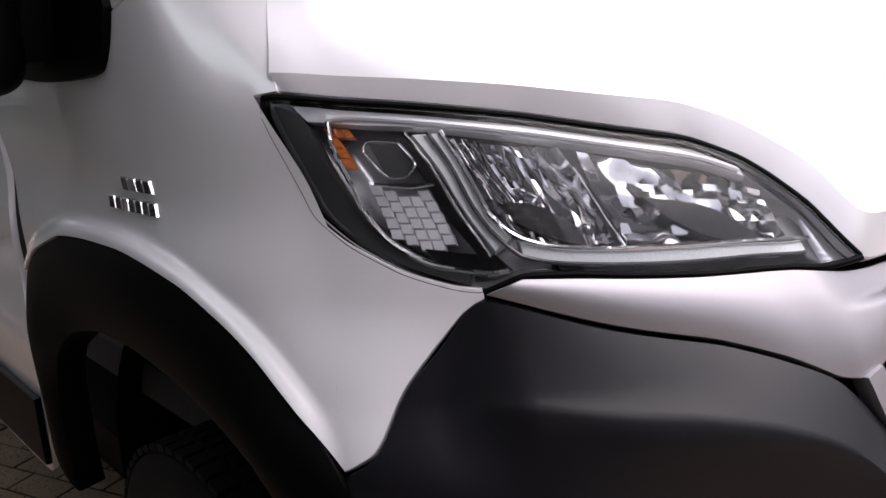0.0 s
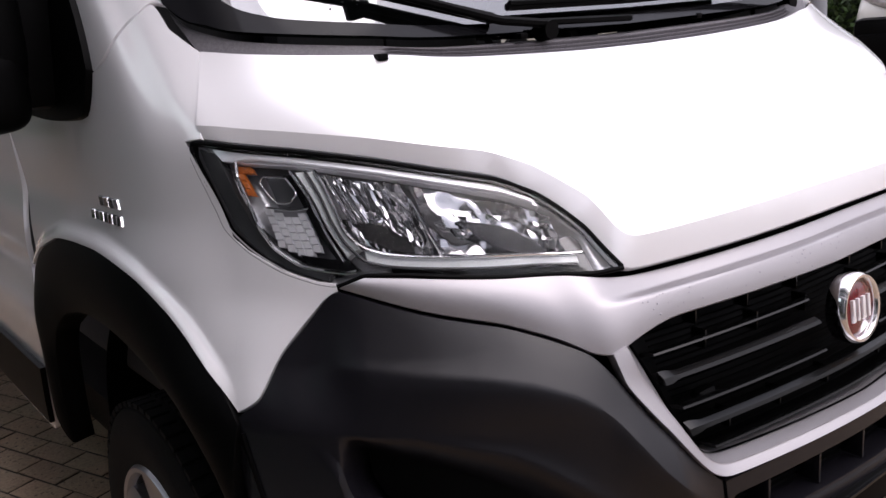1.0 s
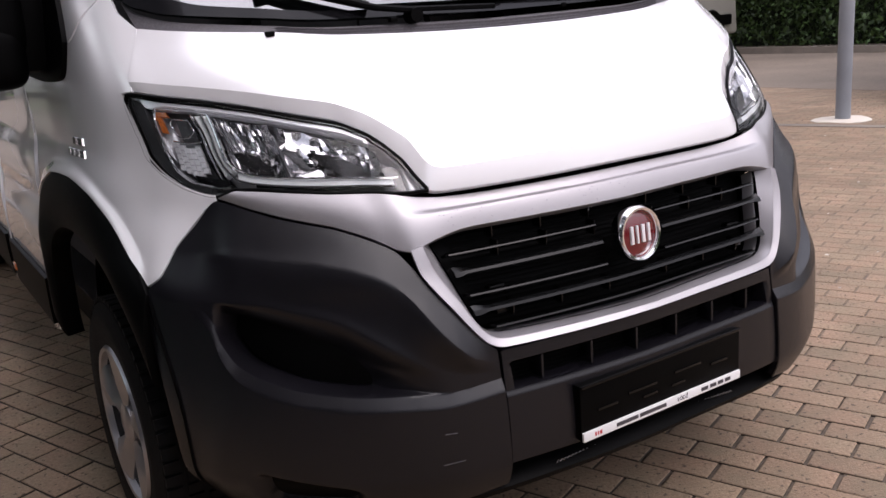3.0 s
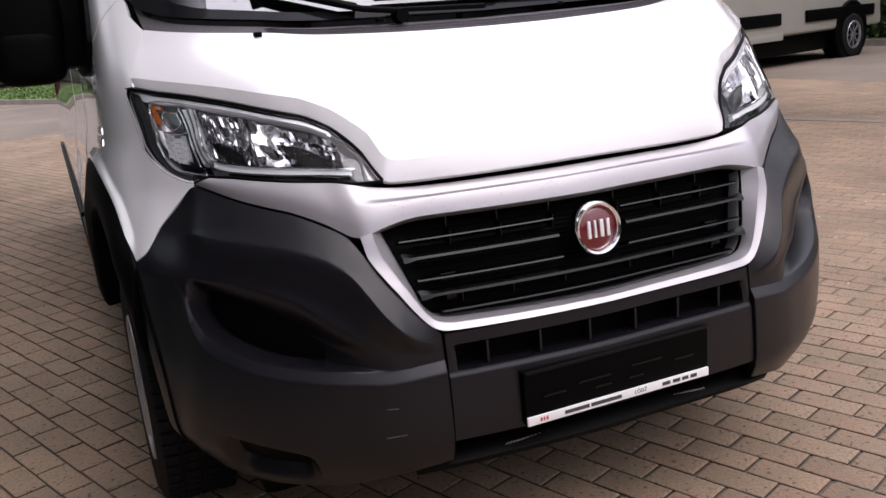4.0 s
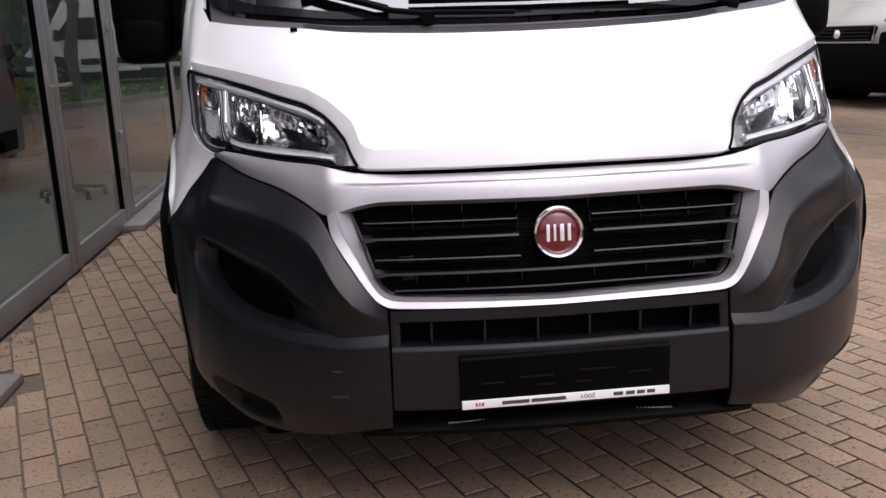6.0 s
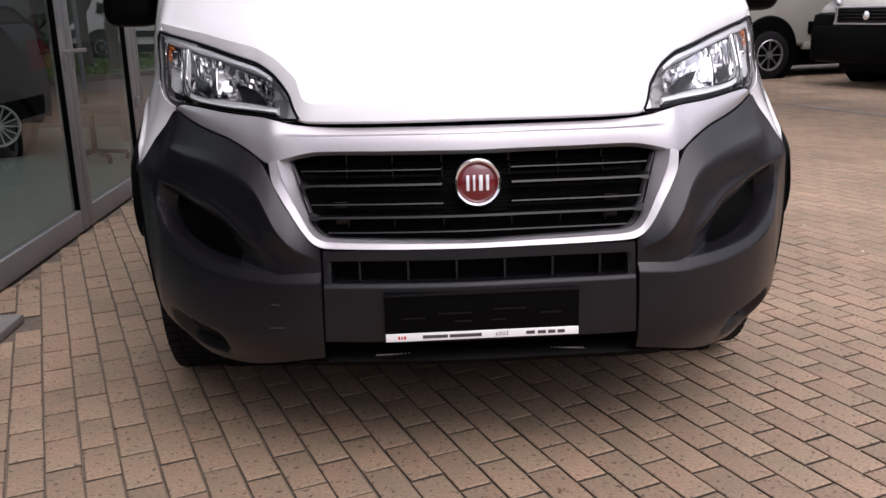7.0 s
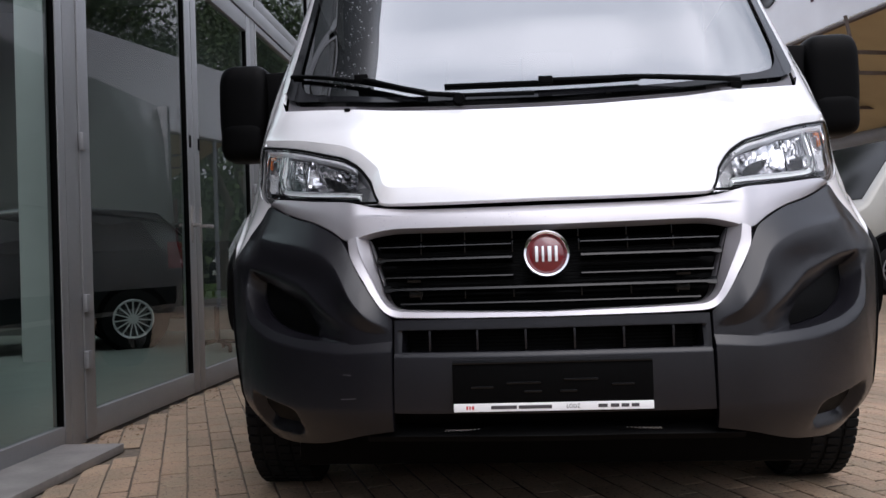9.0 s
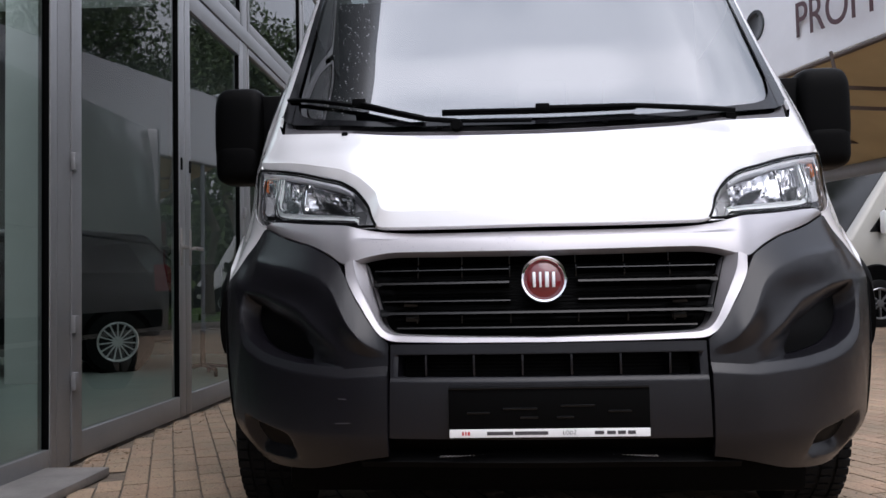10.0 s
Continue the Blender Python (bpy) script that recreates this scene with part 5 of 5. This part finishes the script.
def tree(at, height, seed, label):
    r = random.Random(seed)
    g = np.random.default_rng(seed)
    t = empty("tree", label, "tree", "trees behind the yard", at=at)
    lean = [(r.uniform(-.15, .15) * k, r.uniform(-.15, .15) * k, height * .75 * k / 6) for k in range(7)]
    v, f = tube(lean, .16, 10)
    v = [Vector((p[0], p[1], p[2])) for p in v]
    for i, p in enumerate(v):
        c = Vector(lean[min(i // 10, 6)])
        v[i] = c + (p - c) * (1.25 - .15 * (i // 10))
    part("trunk", (v, f), BARK, t)
    clumps = []
    for k in range(13):
        z = height * r.uniform(.32, .74)
        a, d = r.uniform(0, 2 * math.pi), r.uniform(.8, 2.2)
        base = Vector(lean[min(int(z / (height * .75) * 6), 6)])
        tip = Vector((base.x + d * math.cos(a), base.y + d * math.sin(a), z + r.uniform(.5, 1.4)))
        part("limb", tube([base, base.lerp(tip, .5) + Vector((0, 0, .2)), tip], .045, 6), BARK, t)
        clumps.append((tip, r.uniform(.7, 1.25)))
    clumps += [(Vector((r.uniform(-1, 1), r.uniform(-1, 1), height * r.uniform(.7, .95))), r.uniform(.7, 1.1)) for _ in range(6)]

    def place():
        c, q = clumps[int(g.integers(len(clumps)))]
        d = g.normal(size=3)
        d = d / np.linalg.norm(d) * q * g.random() ** .45
        return (c.x + d[0], c.y + d[1], c.z + d[2] * .8)
    part("crown", scatter_leaves(9500, place, .085, g), LEAF, t)
    return t


for k, (x, y, h) in enumerate(((2.6, 20.5, 9), (4.4, 23.8, 10.5), (6.0, 20.2, 9.5), (10.2, 22.5, 11), (14.5, 19.5, 10), (18.8, 14, 11), (19.3, 7.5, 10), (19, 1, 11))):
    tree((x, y, .06), h, 20 + k, "leafy tree with a thin grey trunk")
tagged(part("far_trees", scatter_leaves(26000, lambda: (rng.uniform(-30, 45), rng.uniform(41, 46), .2 + 8.5 * rng.random() ** .9), .32, rng), LEAF), "far row of green trees", "trees", kind="stuff")

tagged(part("far_trees_core", boxed((-30, 46.2, -.02), (45, 47.5, 6.0), .3), FOLIAGE_SHADE), "dark box for the shade inside the far tree row", "trees", kind="structure")

# yard side behind the view: unseen trees and hedge added to cut low light
def grove_place():
    x = rng.uniform(-16, 24)
    top = 2.7 + .9 * math.sin(x * .9) + .7 * math.sin(x * 2.3 + 1)
    return (x, -14.5 - 2.5 * rng.random(), .2 + top * rng.random() ** .85)


tagged(part("grove", scatter_leaves(16000, grove_place, .26, rng), LEAF), "unseen row of green trees added to dim low sky light", "trees", kind="stuff")
tagged(part("grove_core", boxed((-16, -17.6, -.02), (24, -16.6, 1.9), .2), FOLIAGE_SHADE), "unseen dark box in the tree row, added to block low light", "trees", kind="structure")

# canopy with a banner on its edge
B0, B1 = Vector((3.71, 9.40, 3.53)), Vector((4.27, 7.53, 3.53))
along = (B1 - B0).normalized()
inward = Vector((-along.y, along.x, 0))
canopy = empty("canopy", "beige canvas canopy on brown beams with a white banner", "canopy", at=(0, 0, 0))

away = Vector((.958, .287, 0))
edge0, edge1 = B0 - along * 7.0, B1 + along * 3.0
G0 = Vector((5.35, 12.35, 2.6)) - along * 5
G1 = G0 + along * 14


def slab(corners, thick, up):
    c = [Vector(p) for p in corners]
    d = [p + Vector(up) * thick for p in c]
    return [*c, *d], [(3, 2, 1, 0), (4, 5, 6, 7), (0, 1, 5, 4), (1, 2, 6, 5), (2, 3, 7, 6), (3, 0, 4, 7)]


part("canvas_roof", slab([edge0, edge1, G1, G0], .02, (0, 0, 1)), CANVAS, canopy)
banner = part("banner", slab([edge0, edge1, edge1 + Vector((0, 0, 1.5)), edge0 + Vector((0, 0, 1.5))], .03, away), BANNER, canopy, "white banner with dark red lettering")
part("edge_tube", tube([edge0 - Vector((0, 0, .03)), edge1 - Vector((0, 0, .03))], .03, 8), BEAM, canopy)
part("gutter", tube([G0 - Vector((0, 0, .07)), G1 - Vector((0, 0, .07))], .11, 10), POLE, canopy)
for k in range(5):
    p = Vector((4.0, 8.1, 0)) - along * 2.2 * (k - 1)
    for z in (3.07, 2.83):
        part("beam", tube([(p.x, p.y, z), (p.x + 2.3 * away.x, p.y + 2.3 * away.y, z)], .028, 4), BEAM, canopy)
    for d in (.75, 1.55):
        part("beam_post", tube([(p.x + d * away.x, p.y + d * away.y, 2.83), (p.x + d * away.x, p.y + d * away.y, 3.07)], .02, 4), BEAM, canopy)
    part("brace", tube([(p.x, p.y, 2.83), (p.x - .12, p.y, 3.5)], .022, 4), BEAM, canopy)
for q in (G0 + along * 1, edge0 + along * .5):
    part("post", tube([(q.x, q.y, 0), (q.x, q.y, q.z)], .045, 10), POLE, canopy)
Xa, Ya, Za = along, Vector((0, 0, 1)), -away
tm = Matrix(((Xa.x, Ya.x, Za.x, 0), (Xa.y, Ya.y, Za.y, 0), (Xa.z, Ya.z, Za.z, 0), (0, 0, 0, 1)))
start = B0 + along * .36 + Vector((0, 0, .40)) - away * .006
words("lettering", "PROM", .62, BANNER_INK, Matrix.Translation(start) @ tm @ Matrix.Shear("XZ", 4, (0, 0)) @ Matrix(((1, .2, 0, 0), (0, 1, 0, 0), (0, 0, 1, 0), (0, 0, 0, 1))), banner, .004)
disc = lathe([(-.008, 0), (-.008, .16), (-.014, .17), (-.014, .22), (0, .225)], 32, "y")
bmesh.ops.transform(disc, matrix=Matrix.Translation((3.56, 9.9, 4.35)) @ Matrix.Rotation(math.atan2(along.y, along.x), 4, "Z"), verts=disc.verts)
part("round_sign", disc, GLOSS_BLACK, banner)

# ---- paving: concrete blocks in running bond ----
PAVE = (.1034, .2095)
TURN = radians(20.6)
cosT, sinT = math.cos(TURN), math.sin(TURN)


def block_mesh(lx, ly, ch=.0025, deep=.02):
    x, y = lx / 2, ly / 2
    v = [(-x, -y, -deep), (x, -y, -deep), (x, y, -deep), (-x, y, -deep), (-x, -y, -ch), (x, -y, -ch), (x, y, -ch), (-x, y, -ch),
         (-x + ch, -y + ch, 0), (x - ch, -y + ch, 0), (x - ch, y - ch, 0), (-x + ch, y - ch, 0)]
    f = [(0, 1, 5, 4), (1, 2, 6, 5), (2, 3, 7, 6), (3, 0, 4, 7), (4, 5, 9, 8), (5, 6, 10, 9), (6, 7, 11, 10), (7, 4, 8, 11), (8, 9, 10, 11)]
    return v, f


bv, bf = block_mesh(PAVE[0] - .0068, PAVE[1] - .0100, .0024)
paving = empty("pavement", "brown concrete block paving in running bond", "pavement", kind="structure")
block_data = bpy.data.meshes.new("paver")
block_data.from_pydata(bv, [], bf)
block_data.materials.append(PAVER)
block_data.materials.append(SOILED_SHADED)
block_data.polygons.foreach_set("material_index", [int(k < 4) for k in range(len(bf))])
pr = np.random.default_rng(8)
cells = []
for i in range(-60, 150):
    for j in range(-60, 80):
        a, b = (i + .40) * PAVE[0], (j + .635 + .5 * (i % 2)) * PAVE[1]
        x, y = a * cosT - b * sinT, a * sinT + b * cosT
        if -2.12 < x < 9.5 and -6.0 < y < 14.5 and not (x < -1.83 and y < 1.55) and not (x < -1.97 and y > 4.4):
            cells.append((x, y))
near = [c for c in cells if -1.6 < c[0] < 1.6 and -.75 < c[1] < .75]
chosen = set(sorted(near, key=lambda c: (c[0] / 1.6) ** 2 + ((c[1] + .1) / .75) ** 2)[:290])
spin = Matrix.Rotation(TURN, 3, "Z")
local = np.array(bv)
rest_v, rest_f = [], []
R3 = np.array(spin)
for x, y in cells:
    tilt = pr.normal(0, .003, 2)
    dz = pr.normal(0, .0005)
    yaw = pr.normal(0, .008)
    x, y, key = x + pr.normal(0, .0008), y + pr.normal(0, .0012), (x, y)
    if key in chosen:
        ob = new("paver", block_data)
        ob.parent = paving
        ob.matrix_basis = Matrix.Translation((x, y, dz)) @ Matrix.Rotation(TURN + yaw, 4, "Z") @ Matrix.Rotation(tilt[0], 4, "X") @ Matrix.Rotation(tilt[1], 4, "Y")
    else:
        q = local.copy()
        q[:, 2] += dz + tilt[0] * q[:, 1] + tilt[1] * q[:, 0]
        c, n = math.cos(yaw), math.sin(yaw)
        q = q @ np.array([[c, n, 0], [-n, c, 0], [0, 0, 1]]) @ R3.T + np.array([x, y, 0])
        n0 = len(rest_v)
        rest_v += q.tolist()
        rest_f += [tuple(k + n0 for k in f) for f in bf]
rest = mesh_object("pavers", rest_v, rest_f, PAVER, smooth=False)
rest.parent = paving
rest.data.materials.append(SOILED_SHADED)
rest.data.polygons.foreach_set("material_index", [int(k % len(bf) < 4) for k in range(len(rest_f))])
tagged(rest, "", "", kind="stuff")


# rain drops on the bonnet edge and the windscreen
def drops(name, count, uv, size, parent, off):
    g = np.random.default_rng(31)
    v, f = [], []
    for _ in range(count):
        u, z = uv(g)
        c, n = Vector(on_skin(u, z, off)), Vector(skin_out(u, z))
        if u < 0:
            n = Vector((-abs(n.x) if u < 0 else n.x, n.y, n.z))
        a = n.orthogonal().normalized()
        b = n.cross(a)
        r = size * g.uniform(.5, 1.4)
        k = len(v)
        v += [c + n * r * .55] + [c + (a * math.cos(w) + b * math.sin(w)) * r for w in np.linspace(0, 2 * math.pi, 6, endpoint=False)]
        f += [(k, k + 1 + i, k + 1 + (i + 1) % 6) for i in range(6)]
    return tagged(part(name, (v, f), WATER, parent), kind="stuff")


drops("rain_drops", 70, lambda g: (g.uniform(-1.1, 1.1), g.uniform(.905, .938)), .0013, van, .006)
drops("rain_drops", 130, lambda g: (-2.0 + .25 * g.normal() - .4 * g.random(), 1.42 + .6 * g.random()), .0022, van, .001)

# fallen leaves on the paving, most of them along the glass front
LITTER = material("dry_leaf", (0.09, 0.055, 0.025), 0.8, per_island=0.5)
lg = np.random.default_rng(12)


def litter_place():
    if lg.random() < .8:
        return (-2.10 + .16 * lg.random() ** 2, lg.uniform(1.5, 9), .006 + .012 * lg.random())
    return (lg.uniform(-2.0, 6), lg.uniform(-1.2, 9), .006)


lv, lf = scatter_leaves(420, litter_place, .016, lg)
lv = [(p[0], p[1], .004 + .35 * abs(p[2] - .004)) for p in lv]
tagged(part("fallen_leaves", (lv, lf), LITTER), "small dry brown leaves along the glass front", "leaves", kind="stuff")

# pale grit and small stones on the open side of the yard
pg = np.random.default_rng(23)
gv, gf = [], []
for _ in range(110):
    x, y, r = pg.uniform(1.1, 6.5), pg.uniform(-1.0, 8.0), pg.uniform(.004, .011)
    k = len(gv)
    ring = [(x + r * math.cos(w) * pg.uniform(.7, 1.2), y + r * math.sin(w) * pg.uniform(.7, 1.2), .001) for w in np.linspace(0, 2 * math.pi, 6, endpoint=False)]
    gv += [(x, y, .001 + .6 * r), *ring]
    gf += [(k, k + 1 + i, k + 1 + (i + 1) % 6) for i in range(6)]
tagged(part("grit", (gv, gf), KERB_PALE), "small pale stones scattered on the paving", "grit", kind="stuff")
